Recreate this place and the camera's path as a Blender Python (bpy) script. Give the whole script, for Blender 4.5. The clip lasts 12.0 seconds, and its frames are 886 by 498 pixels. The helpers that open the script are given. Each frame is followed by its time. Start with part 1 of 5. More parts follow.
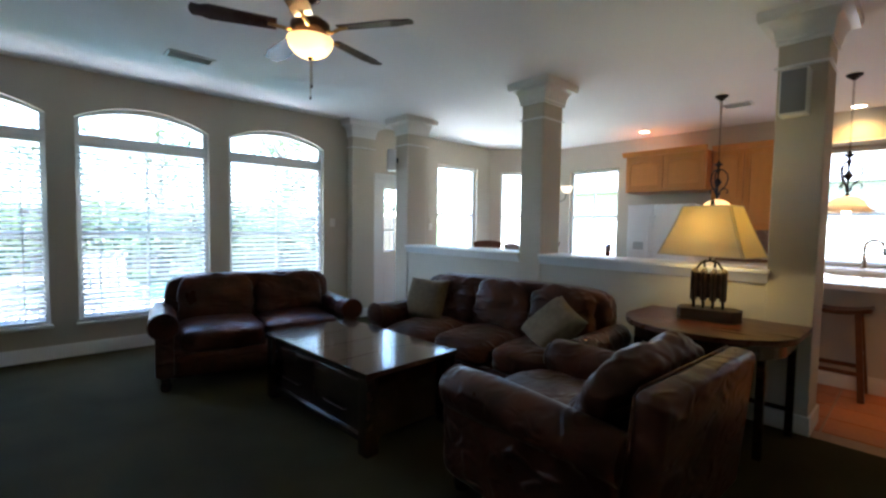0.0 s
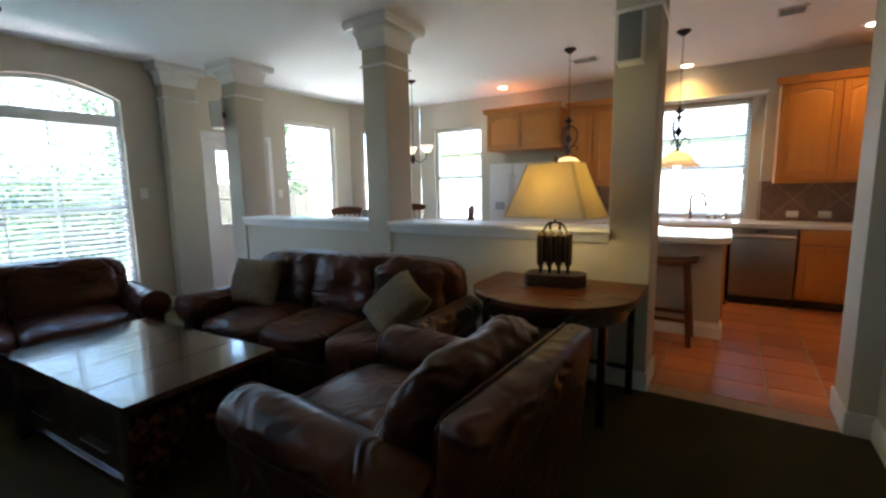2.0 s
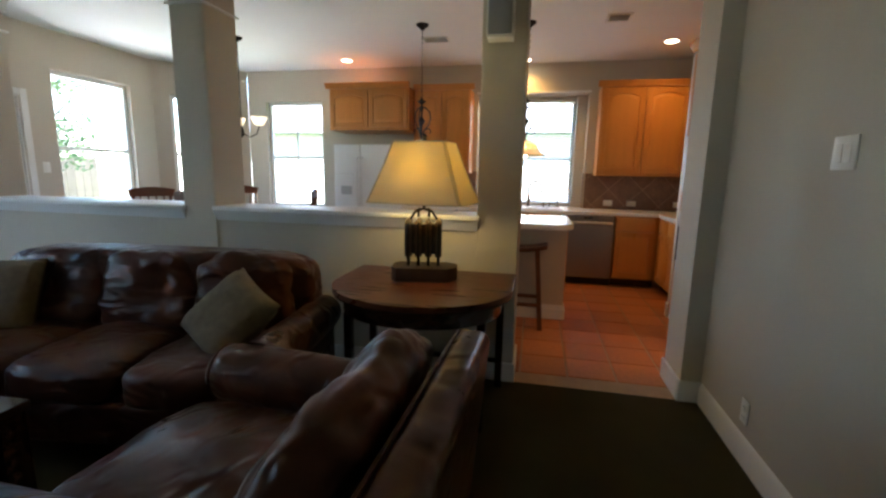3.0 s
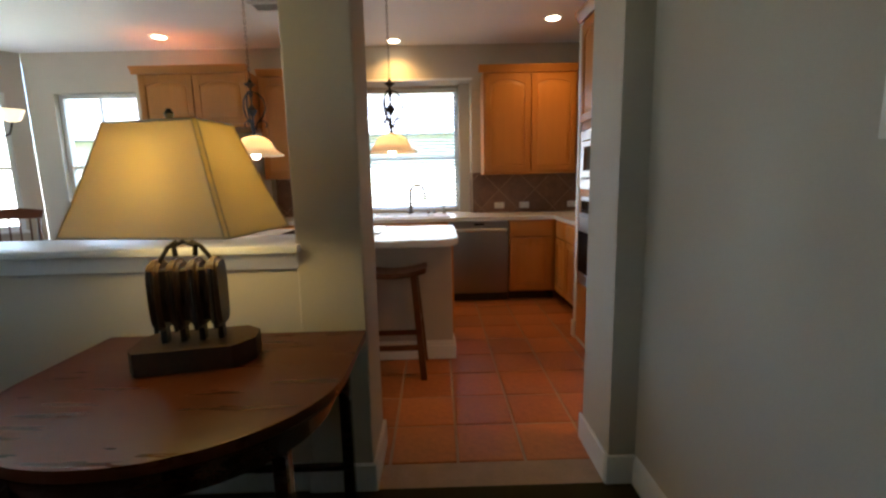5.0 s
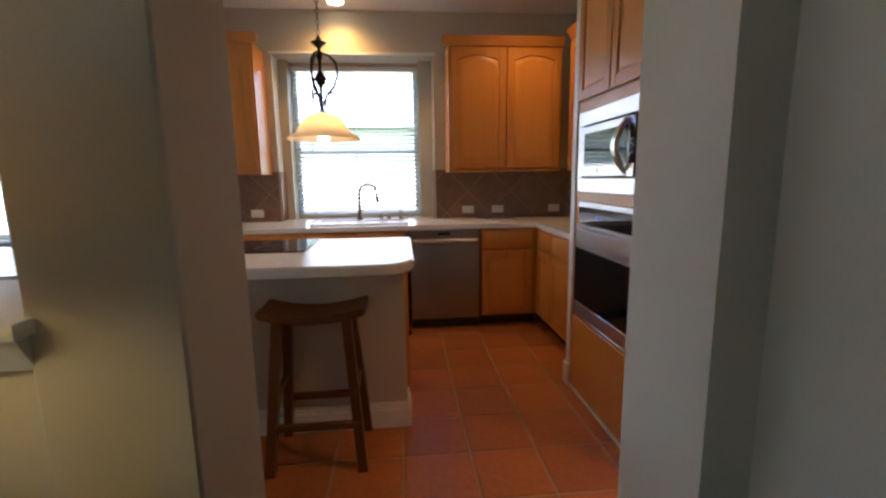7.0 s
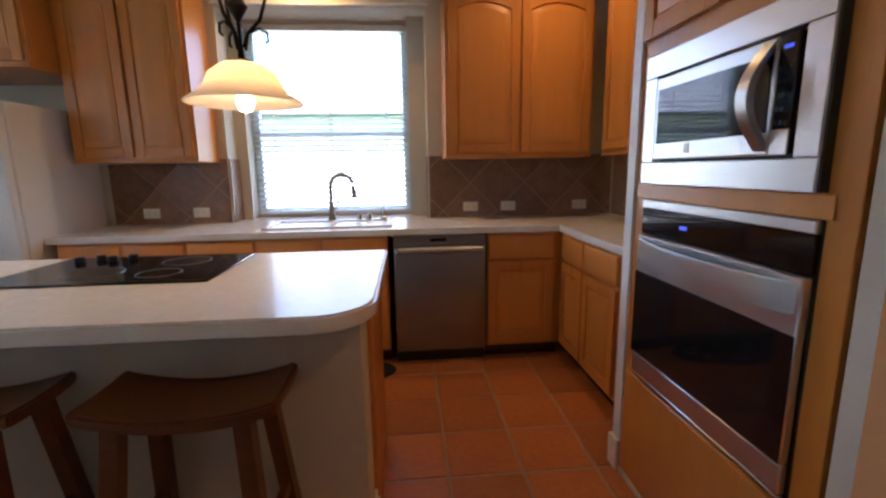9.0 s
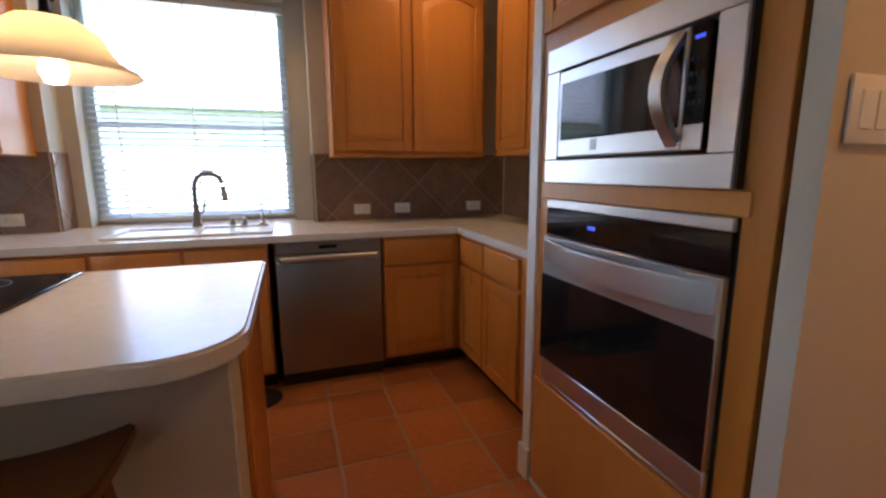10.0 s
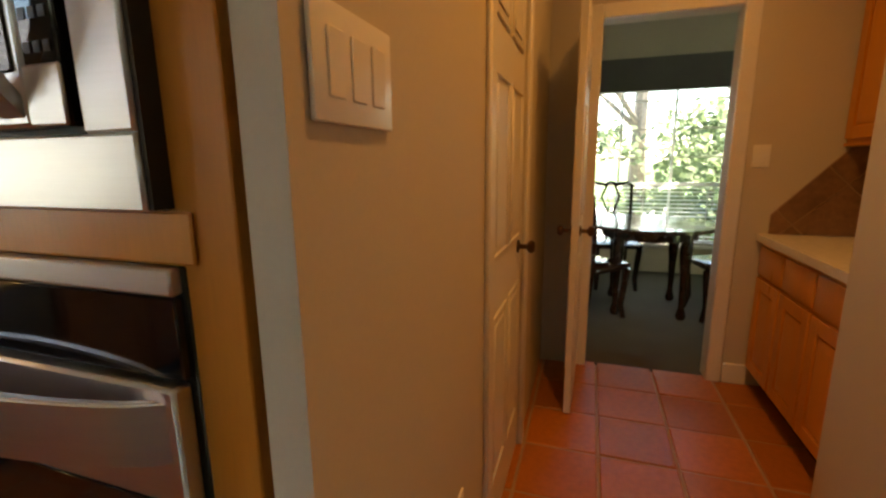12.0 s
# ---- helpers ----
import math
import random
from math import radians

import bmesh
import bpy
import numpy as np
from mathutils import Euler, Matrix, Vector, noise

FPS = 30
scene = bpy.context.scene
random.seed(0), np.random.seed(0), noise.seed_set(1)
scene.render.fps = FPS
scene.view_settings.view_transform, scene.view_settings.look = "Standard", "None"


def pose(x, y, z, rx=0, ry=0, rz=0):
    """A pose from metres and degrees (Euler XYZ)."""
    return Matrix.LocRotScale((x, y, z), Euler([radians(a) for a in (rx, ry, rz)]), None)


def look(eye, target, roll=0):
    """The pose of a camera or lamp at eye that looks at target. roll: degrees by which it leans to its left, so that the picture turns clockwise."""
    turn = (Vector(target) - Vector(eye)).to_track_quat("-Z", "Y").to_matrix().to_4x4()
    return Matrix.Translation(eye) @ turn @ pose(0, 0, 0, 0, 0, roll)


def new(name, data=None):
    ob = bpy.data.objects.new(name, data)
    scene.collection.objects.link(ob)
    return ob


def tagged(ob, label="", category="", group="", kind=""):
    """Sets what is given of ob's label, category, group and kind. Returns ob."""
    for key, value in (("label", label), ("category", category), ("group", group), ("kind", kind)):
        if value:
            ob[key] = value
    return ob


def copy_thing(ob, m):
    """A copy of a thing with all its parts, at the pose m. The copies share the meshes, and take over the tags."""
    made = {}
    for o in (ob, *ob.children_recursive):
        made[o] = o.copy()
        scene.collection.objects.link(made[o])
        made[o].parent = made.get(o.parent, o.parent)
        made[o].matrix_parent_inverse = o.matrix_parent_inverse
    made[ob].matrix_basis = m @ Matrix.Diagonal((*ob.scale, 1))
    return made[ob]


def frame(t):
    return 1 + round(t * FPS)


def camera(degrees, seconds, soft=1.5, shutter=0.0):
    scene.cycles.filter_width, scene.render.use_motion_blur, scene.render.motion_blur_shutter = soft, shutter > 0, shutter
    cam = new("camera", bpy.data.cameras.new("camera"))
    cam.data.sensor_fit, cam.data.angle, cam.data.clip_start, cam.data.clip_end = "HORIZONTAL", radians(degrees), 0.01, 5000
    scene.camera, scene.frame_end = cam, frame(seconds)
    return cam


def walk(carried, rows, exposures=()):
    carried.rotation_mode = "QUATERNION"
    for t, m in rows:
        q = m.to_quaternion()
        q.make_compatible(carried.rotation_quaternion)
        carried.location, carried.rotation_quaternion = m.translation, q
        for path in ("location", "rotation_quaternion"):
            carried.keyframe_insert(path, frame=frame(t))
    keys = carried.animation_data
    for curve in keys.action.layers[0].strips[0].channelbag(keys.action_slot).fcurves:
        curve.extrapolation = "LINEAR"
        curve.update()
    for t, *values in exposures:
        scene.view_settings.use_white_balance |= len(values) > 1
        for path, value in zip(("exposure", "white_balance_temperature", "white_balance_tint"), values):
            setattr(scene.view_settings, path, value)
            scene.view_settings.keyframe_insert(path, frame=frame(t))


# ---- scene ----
cam = camera(90.2, 12.0, soft=2.5)
PATH = [
    (0, (6.065, -3.234, 1.352), (4.594, -1.883, 1.246), 0.9),
    (0.5, (5.977, -3.16, 1.351), (4.578, -1.736, 1.232), 0.3),
    (1, (5.951, -3.046, 1.36), (4.635, -1.547, 1.206), -0.2),
    (1.5, (5.908, -2.841, 1.326), (4.712, -1.25, 1.131), -0.5),
    (2, (6.001, -2.596, 1.37), (4.928, -0.931, 1.097), -1.0),
    (2.5, (5.888, -2.444, 1.322), (5.11, -0.624, 1.036), 0.1),
    (3, (5.698, -2.284, 1.34), (5.299, -0.353, 1.005), 1.1),
    (3.5, (5.735, -1.959, 1.309), (5.535, 0.003, 0.978), 0.5),
    (5.5, (5.924, -1.04, 1.328), (5.981, 0.935, 1.024), -1.6),
    (6, (5.926, -0.775, 1.305), (6.039, 1.2, 1.012), -1.6),
    (6.5, (5.905, -0.509, 1.294), (6.108, 1.458, 0.992), -1.1),
    (7, (5.999, -0.322, 1.312), (6.178, 1.644, 0.992), -0.8),
    (9, (6.146, 0.588, 1.286), (6.307, 2.55, 0.93), -0.9),
    (9.5, (6.204, 0.729, 1.265), (6.489, 2.677, 0.913), -0.6),
    (10, (6.159, 0.793, 1.264), (6.799, 2.656, 0.916), -0.3),
    (10.5, (6.218, 0.871, 1.29), (7.27, 2.528, 0.908), -0.8),
    (11, (6.364, 0.959, 1.281), (7.777, 2.321, 0.896), -1.0),
    (11.5, (6.549, 0.999, 1.28), (8.207, 2.049, 0.892), -1.0),
    (12, (6.696, 1.057, 1.267), (8.559, 1.675, 0.884), -0.6),
]
walk(cam, [(t, look(e, g, r)) for t, e, g, r in PATH], exposures=((0, 3.9, 5750, 10), (3.0, 3.75, 6150, 9), (6.0, 3.55, 6100, 10), (9.0, 3.65, 5450, 12), (10.4, 3.55, 5700, 11), (11.2, 3.5, 6900, 7), (12, 3.4, 8000, 6)))

# ---- daylight ----
world = bpy.data.worlds.new("sky_world")
scene.world = world
world.use_nodes = True
wn = world.node_tree.nodes
sky = wn.new("ShaderNodeTexSky")
sky.sky_type, sky.sun_disc = "NISHITA", False
sky.sun_elevation, sky.sun_rotation = radians(62), radians(160)
world.node_tree.links.new(sky.outputs[0], wn["Background"].inputs[0])
wn["Background"].inputs[1].default_value = 0.15
sun = new("sun", bpy.data.lights.new("sun", "SUN"))
sun.data.energy, sun.data.angle, sun.data.color = 5.0, radians(0.5), (1, 0.95, 0.88)
sun.matrix_world = look((0, 0, 0), (-math.sin(radians(160)) * math.cos(radians(62)), -math.cos(radians(160)) * math.cos(radians(62)), -math.sin(radians(62))))


def lamp(name, kind, place, power, colour, size=0.05, target=None, angle=100):
    ob = new(name, bpy.data.lights.new(name, kind))
    ob.data.energy, ob.data.color = power, colour
    ob.data.shadow_soft_size = size
    if kind == "SPOT":
        ob.data.spot_size, ob.data.spot_blend = radians(angle), 1.0
    ob.matrix_world = look(place, target) if target else pose(*place)
    return ob


WARM = (1.0, 0.58, 0.22)
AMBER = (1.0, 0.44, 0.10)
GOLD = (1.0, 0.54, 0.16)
lamp("table_lamp_bulb", "POINT", (5.07, 0.19, 1.36), 0.48, (1.0, 0.74, 0.22), 0.11)
lamp("pendant_bulb", "POINT", (4.50, 2.29, 1.60), 0.38, WARM, 0.04)
lamp("pendant_bulb", "POINT", (5.555, 2.38, 1.61), 0.38, WARM, 0.04)
lamp("fan_bulb", "POINT", (3.37, -1.93, 2.50), 0.5, WARM, 0.06)
# the last two, in the hall, are unseen and added for its warm light
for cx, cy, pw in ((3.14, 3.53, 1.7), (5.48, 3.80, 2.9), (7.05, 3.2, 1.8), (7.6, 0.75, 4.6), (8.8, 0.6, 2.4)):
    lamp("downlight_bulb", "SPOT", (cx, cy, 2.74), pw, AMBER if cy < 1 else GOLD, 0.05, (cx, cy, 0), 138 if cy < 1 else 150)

# ---- materials ----
def tree(name):
    m = bpy.data.materials.new(name)
    m.use_nodes = True
    return m, m.node_tree.nodes, m.node_tree.links, m.node_tree.nodes["Principled BSDF"]


def mat(name, col, rough=0.5, metal=0.0, var=0.12, scale=6.0, bump=0.05, fine=60.0, stretch=(1, 1, 1), spread=0.0, coat=0.0, rvar=0.1, spec=0.5):
    m, n, l, b = tree(name)
    tc, mp = n.new("ShaderNodeTexCoord"), n.new("ShaderNodeMapping")
    mp.inputs["Scale"].default_value = stretch
    l.new(tc.outputs["Object"], mp.inputs[0])
    big, small = n.new("ShaderNodeTexNoise"), n.new("ShaderNodeTexNoise")
    big.inputs["Scale"].default_value, big.inputs["Detail"].default_value = scale, 5
    small.inputs["Scale"].default_value, small.inputs["Detail"].default_value = fine, 4
    l.new(mp.outputs[0], big.inputs["Vector"]), l.new(mp.outputs[0], small.inputs["Vector"])
    add = n.new("ShaderNodeMath")
    add.operation = "ADD"
    l.new(big.outputs[0], add.inputs[0]), l.new(small.outputs[0], add.inputs[1])
    rng = n.new("ShaderNodeMapRange")
    rng.inputs[1].default_value, rng.inputs[2].default_value = 0.6, 1.4
    rng.inputs[3].default_value, rng.inputs[4].default_value = 1 - var, 1 + var
    l.new(add.outputs[0], rng.inputs[0])
    last = rng.outputs[0]
    if spread:
        oi = n.new("ShaderNodeObjectInfo")
        r2 = n.new("ShaderNodeMapRange")
        r2.inputs[3].default_value, r2.inputs[4].default_value = 1 - spread, 1 + spread
        l.new(oi.outputs["Random"], r2.inputs[0])
        mul = n.new("ShaderNodeMath")
        mul.operation = "MULTIPLY"
        l.new(last, mul.inputs[0]), l.new(r2.outputs[0], mul.inputs[1])
        last = mul.outputs[0]
    vm = n.new("ShaderNodeVectorMath")
    vm.operation = "SCALE"
    vm.inputs[0].default_value = col
    l.new(last, vm.inputs["Scale"])
    l.new(vm.outputs[0], b.inputs["Base Color"])
    rr = n.new("ShaderNodeMapRange")
    rr.inputs[3].default_value, rr.inputs[4].default_value = max(0.02, rough - rvar), min(1, rough + rvar)
    l.new(big.outputs[0], rr.inputs[0]), l.new(rr.outputs[0], b.inputs["Roughness"])
    b.inputs["Metallic"].default_value = metal
    b.inputs["Specular IOR Level"].default_value = spec
    b.inputs["Coat Weight"].default_value = coat
    if bump:
        bp = n.new("ShaderNodeBump")
        bp.inputs["Strength"].default_value, bp.inputs["Distance"].default_value = bump, 0.01
        l.new(small.outputs[0], bp.inputs["Height"]), l.new(bp.outputs[0], b.inputs["Normal"])
    return m


def glow(name, col, strength, base=(0.8, 0.75, 0.65), trans=0.0):
    m, n, l, b = tree(name)
    b.inputs["Base Color"].default_value = (*base, 1)
    b.inputs["Emission Color"].default_value = (*col, 1)
    b.inputs["Emission Strength"].default_value = strength
    b.inputs["Roughness"].default_value = 0.4
    b.inputs["Transmission Weight"].default_value = trans
    return m


def sheer(name, col, share=0.5):
    """A thin cloth or slat that lets light through."""
    m, n, l, b = tree(name)
    b.inputs["Base Color"].default_value = (*col, 1)
    b.inputs["Roughness"].default_value = 0.7
    tr, mix = n.new("ShaderNodeBsdfTranslucent"), n.new("ShaderNodeMixShader")
    ns = n.new("ShaderNodeTexNoise")
    ns.inputs["Scale"].default_value = 300
    bp = n.new("ShaderNodeBump")
    bp.inputs["Strength"].default_value = 0.15
    l.new(ns.outputs[0], bp.inputs["Height"]), l.new(bp.outputs[0], b.inputs["Normal"])
    tr.inputs[0].default_value = (*col, 1)
    mix.inputs[0].default_value = share
    l.new(b.outputs[0], mix.inputs[1]), l.new(tr.outputs[0], mix.inputs[2])
    l.new(mix.outputs[0], n["Material Output"].inputs[0])
    return m


def glass(name, col=(0.95, 0.98, 1.0)):
    m, n, l, b = tree(name)
    b.inputs["Base Color"].default_value = (*col, 1)
    b.inputs["Roughness"].default_value, b.inputs["IOR"].default_value, b.inputs["Transmission Weight"].default_value = 0.0, 1.05, 1.0
    return m


WALL = mat("wall_paint", (0.56, 0.50, 0.40), 0.75, var=0.03, scale=1.5, bump=0.05, fine=140)
CEIL = mat("ceiling_paint", (0.86, 0.86, 0.86), 0.85, var=0.03, scale=1.2, bump=0.15, fine=90)
WHITE = mat("white_trim_paint", (0.78, 0.77, 0.74), 0.4, var=0.04, scale=3, bump=0.02)
DOORP = mat("door_paint", (0.74, 0.70, 0.63), 0.4, var=0.04, scale=3, bump=0.02)
CARPET = mat("green_brown_carpet", (0.068, 0.055, 0.026), 0.95, var=0.3, scale=2.2, bump=0.9, fine=450, spec=0.05)
DCARPET = mat("dining_carpet", (0.13, 0.125, 0.10), 0.95, var=0.2, scale=2.2, bump=0.8, fine=450, spec=0.05)
TILE = mat("terracotta_tile", (0.41, 0.128, 0.030), 0.40, var=0.22, scale=4.0, bump=0.06, fine=35, spread=0.16, rvar=0.16)
GROUT = mat("grout", (0.38, 0.26, 0.18), 0.9, var=0.15, scale=12, bump=0.3, fine=120)
MAPLE = mat("honey_maple", (0.56, 0.217, 0.035), 0.32, var=0.085, scale=3.0, bump=0.03, fine=22, stretch=(8, 8, 0.6), spread=0.07)
MAPLED = mat("honey_maple_panel", (0.60, 0.240, 0.041), 0.32, var=0.075, scale=3.0, bump=0.03, fine=22, stretch=(8, 8, 0.6), spread=0.06)
COUNTER = mat("white_laminate", (0.74, 0.71, 0.66), 0.22, var=0.05, scale=30, bump=0.0, fine=400)
SPLASH = mat("brown_wall_tile", (0.21, 0.118, 0.070), 0.35, var=0.3, scale=9, bump=0.08, fine=40, spread=0.12)
STEEL = mat("brushed_steel", (0.63, 0.625, 0.62), 0.34, 1.0, var=0.05, scale=2, bump=0.03, fine=220, stretch=(0.03, 0.03, 1.5))
DSTEEL = mat("dark_brushed_steel", (0.30, 0.29, 0.28), 0.38, 1.0, var=0.06, scale=2, bump=0.03, fine=220, stretch=(1.5, 1.5, 0.03))
BLACKG = mat("black_glass", (0.008, 0.008, 0.009), 0.06, var=0.1, bump=0.0, rvar=0.03)
BLACKP = mat("black_plastic", (0.012, 0.012, 0.012), 0.45, var=0.1, bump=0.03)
APPL = mat("white_appliance", (0.74, 0.74, 0.74), 0.35, var=0.02, bump=0.03, fine=200)


def leather(name, col):
    """Worn glossy hide: scuffed colour, long creases and a fine grain."""
    m, n, l, b = tree(name)
    tc = n.new("ShaderNodeTexCoord")
    wear, crease, grain = n.new("ShaderNodeTexNoise"), n.new("ShaderNodeTexNoise"), n.new("ShaderNodeTexVoronoi")
    mp = n.new("ShaderNodeMapping")
    mp.inputs["Scale"].default_value = (1, 1.4, 1.9)
    l.new(tc.outputs["Object"], mp.inputs[0])
    wear.inputs["Scale"].default_value, wear.inputs["Detail"].default_value = 4.5, 6
    crease.noise_type = "RIDGED_MULTIFRACTAL"
    crease.inputs["Scale"].default_value, crease.inputs["Detail"].default_value, crease.inputs["Distortion"].default_value = 6.0, 2, 0.9
    grain.inputs["Scale"].default_value = 260
    l.new(tc.outputs["Object"], wear.inputs["Vector"]), l.new(tc.outputs["Object"], grain.inputs["Vector"]), l.new(mp.outputs[0], crease.inputs["Vector"])
    ramp = n.new("ShaderNodeValToRGB")
    ramp.color_ramp.elements[0].position, ramp.color_ramp.elements[1].position = 0.35, 0.75
    ramp.color_ramp.elements[0].color = (*[c * 0.65 for c in col], 1)
    ramp.color_ramp.elements[1].color = (*[c * 1.7 for c in col], 1)
    l.new(wear.outputs[0], ramp.inputs[0]), l.new(ramp.outputs[0], b.inputs["Base Color"])
    rr = n.new("ShaderNodeMapRange")
    rr.inputs[3].default_value, rr.inputs[4].default_value = 0.20, 0.44
    l.new(wear.outputs[0], rr.inputs[0]), l.new(rr.outputs[0], b.inputs["Roughness"])
    b.inputs["Specular IOR Level"].default_value = 0.25
    b1, b2 = n.new("ShaderNodeBump"), n.new("ShaderNodeBump")
    b1.inputs["Strength"].default_value, b1.inputs["Distance"].default_value = 0.85, 0.028
    b2.inputs["Strength"].default_value, b2.inputs["Distance"].default_value = 0.12, 0.002
    l.new(crease.outputs[0], b1.inputs["Height"]), l.new(grain.outputs["Distance"], b2.inputs["Height"])
    l.new(b1.outputs[0], b2.inputs["Normal"]), l.new(b2.outputs[0], b.inputs["Normal"])
    return m


LEATHER = leather("brown_leather", (0.060, 0.0175, 0.0070))
TOPW = mat("polished_tabletop", (0.050, 0.023, 0.013), 0.13, var=0.3, scale=5, bump=0.012, fine=18, stretch=(6, 0.8, 1), coat=0.3, rvar=0.04, spread=0.12)
PILLOW = mat("olive_cloth", (0.17, 0.125, 0.070), 0.9, var=0.35, scale=22, bump=0.4, fine=300)
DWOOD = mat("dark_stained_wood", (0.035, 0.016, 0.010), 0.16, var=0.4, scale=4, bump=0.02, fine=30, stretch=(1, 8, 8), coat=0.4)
CHERRY = mat("cherry_tabletop", (0.080, 0.018, 0.0045), 0.3, var=0.13, scale=3, bump=0.02, fine=24, stretch=(1, 9, 9), coat=0.05, spec=0.35)
BLOCKW = mat("old_block_wood", (0.046, 0.018, 0.007), 0.5, var=0.45, scale=14, bump=0.3, fine=60, stretch=(3, 3, 1))
STOOLW = mat("stool_wood", (0.115, 0.033, 0.009), 0.33, var=0.3, scale=4, bump=0.05, fine=26, stretch=(1, 7, 7))
IRON = mat("dark_iron", (0.025, 0.02, 0.018), 0.45, 0.6, var=0.2, bump=0.1)
BRONZE = mat("oiled_bronze", (0.10, 0.055, 0.03), 0.35, 0.9, var=0.2, bump=0.05)
BRASS = mat("aged_brass", (0.5, 0.33, 0.13), 0.3, 1.0, var=0.1, bump=0.03)
CHROME = mat("satin_nickel", (0.55, 0.53, 0.5), 0.22, 1.0, var=0.03, bump=0.0)
NICKEL = mat("dark_nickel", (0.27, 0.255, 0.24), 0.3, 1.0, var=0.05, bump=0.0)
SPEAK = mat("speaker_cloth", (0.27, 0.27, 0.28), 0.8, var=0.1, bump=0.3, fine=400)
PLATE = mat("plastic_plate", (0.80, 0.77, 0.70), 0.35, var=0.02, bump=0.0)
SHADE = sheer("lamp_shade_cloth", (0.82, 0.70, 0.42), 0.36)
BIND = mat("shade_binding", (0.58, 0.50, 0.34), 0.8, var=0.1, bump=0.1)
FROST = sheer("frosted_glass", (0.92, 0.83, 0.70), 0.55)
FANGL = sheer("fan_light_glass", (0.92, 0.84, 0.70), 0.7)
BULB = glow("bulb", (1.0, 0.85, 0.6), 1.2)
LED = glow("blue_display", (0.1, 0.15, 1.0), 0.06, (0.02, 0.02, 0.1))
SLAT = sheer("blind_slat", (0.84, 0.85, 0.86), 0.4)
PANE = glass("window_glass")
CONC = mat("patio_concrete", (0.62, 0.61, 0.59), 0.9, var=0.12, scale=2, bump=0.2, fine=60)
GRASS = mat("lawn", (0.075, 0.13, 0.035), 0.95, var=0.35, scale=1.2, bump=0.8, fine=80)
LEAF = sheer("leaves", (0.13, 0.175, 0.09), 0.5)
BARK = mat("bark", (0.24, 0.20, 0.165), 0.9, var=0.4, scale=8, bump=0.6, fine=30)
FENCE = mat("fence_wood", (0.13, 0.105, 0.085), 0.9, var=0.25, scale=3, bump=0.2, spread=0.12)
VINYL = mat("white_fence", (0.75, 0.74, 0.72), 0.6, var=0.05, bump=0.05)
WATER = mat("pool_water", (0.06, 0.30, 0.38), 0.05, var=0.1, scale=2, bump=0.2, fine=6)
ROOF = mat("grey_shingle", (0.16, 0.16, 0.18), 0.9, var=0.25, scale=8, bump=0.4)
BRICK = mat("house_brick", (0.62, 0.56, 0.49), 0.9, var=0.2, scale=9, bump=0.3)
GREYW = mat("patio_chair_paint", (0.42, 0.43, 0.44), 0.6, var=0.1, bump=0.05)
MATRUG = mat("dark_mat", (0.018, 0.016, 0.014), 0.9, var=0.3, scale=20, bump=0.5, fine=200)
CREAM = mat("mat_pattern", (0.35, 0.30, 0.2), 0.9, var=0.2, bump=0.3)


# ---- mesh helpers ----
def bm_new():
    return bmesh.new()


def add_box(bm, a, b, bevel=0.0, seg=1):
    r = bmesh.ops.create_cube(bm, size=1)
    vs = r["verts"]
    for v in vs:
        v.co = [(a[i] + b[i]) / 2 + v.co[i] * (b[i] - a[i]) for i in range(3)]
    if bevel:
        es = list({e for v in vs for e in v.link_edges})
        bmesh.ops.bevel(bm, geom=es, offset=min(bevel, 0.49 * min(abs(b[i] - a[i]) for i in range(3))), segments=seg, profile=0.5, affect="EDGES")
    return bm


def bx(a, b, bevel=0.0, seg=1):
    return add_box(bm_new(), a, b, bevel, seg)


def add_poly(bm, pts, axis, lo, hi):
    """Extrudes a polygon, given in the two other axes in order, along an axis."""
    def place(p, h):
        return {"x": (h, p[0], p[1]), "y": (p[0], h, p[1]), "z": (p[0], p[1], h)}[axis]
    bot, top = [bm.verts.new(place(p, lo)) for p in pts], [bm.verts.new(place(p, hi)) for p in pts]
    n = len(pts)
    fs = [bm.faces.new(bot[::-1]), bm.faces.new(top)]
    for i in range(n):
        fs.append(bm.faces.new((bot[i], bot[(i + 1) % n], top[(i + 1) % n], top[i])))
    bmesh.ops.recalc_face_normals(bm, faces=fs)
    return bm


def poly(pts, axis, lo, hi):
    return add_poly(bm_new(), pts, axis, lo, hi)


def add_lathe(bm, prof, seg=24, centre=(0, 0, 0)):
    """Turns a profile of (radius, z) about an upright axis."""
    rings = []
    for r, z in prof:
        rings.append([bm.verts.new((centre[0] + r * math.cos(2 * math.pi * k / seg), centre[1] + r * math.sin(2 * math.pi * k / seg), centre[2] + z)) for k in range(seg)])
    fs = []
    for u, v in zip(rings, rings[1:]):
        for k in range(seg):
            fs.append(bm.faces.new((u[k], u[(k + 1) % seg], v[(k + 1) % seg], v[k])))
    fs.append(bm.faces.new(rings[0][::-1]))
    fs.append(bm.faces.new(rings[-1]))
    bmesh.ops.recalc_face_normals(bm, faces=fs)
    return bm


def lathe(prof, seg=24, centre=(0, 0, 0)):
    return add_lathe(bm_new(), prof, seg, centre)


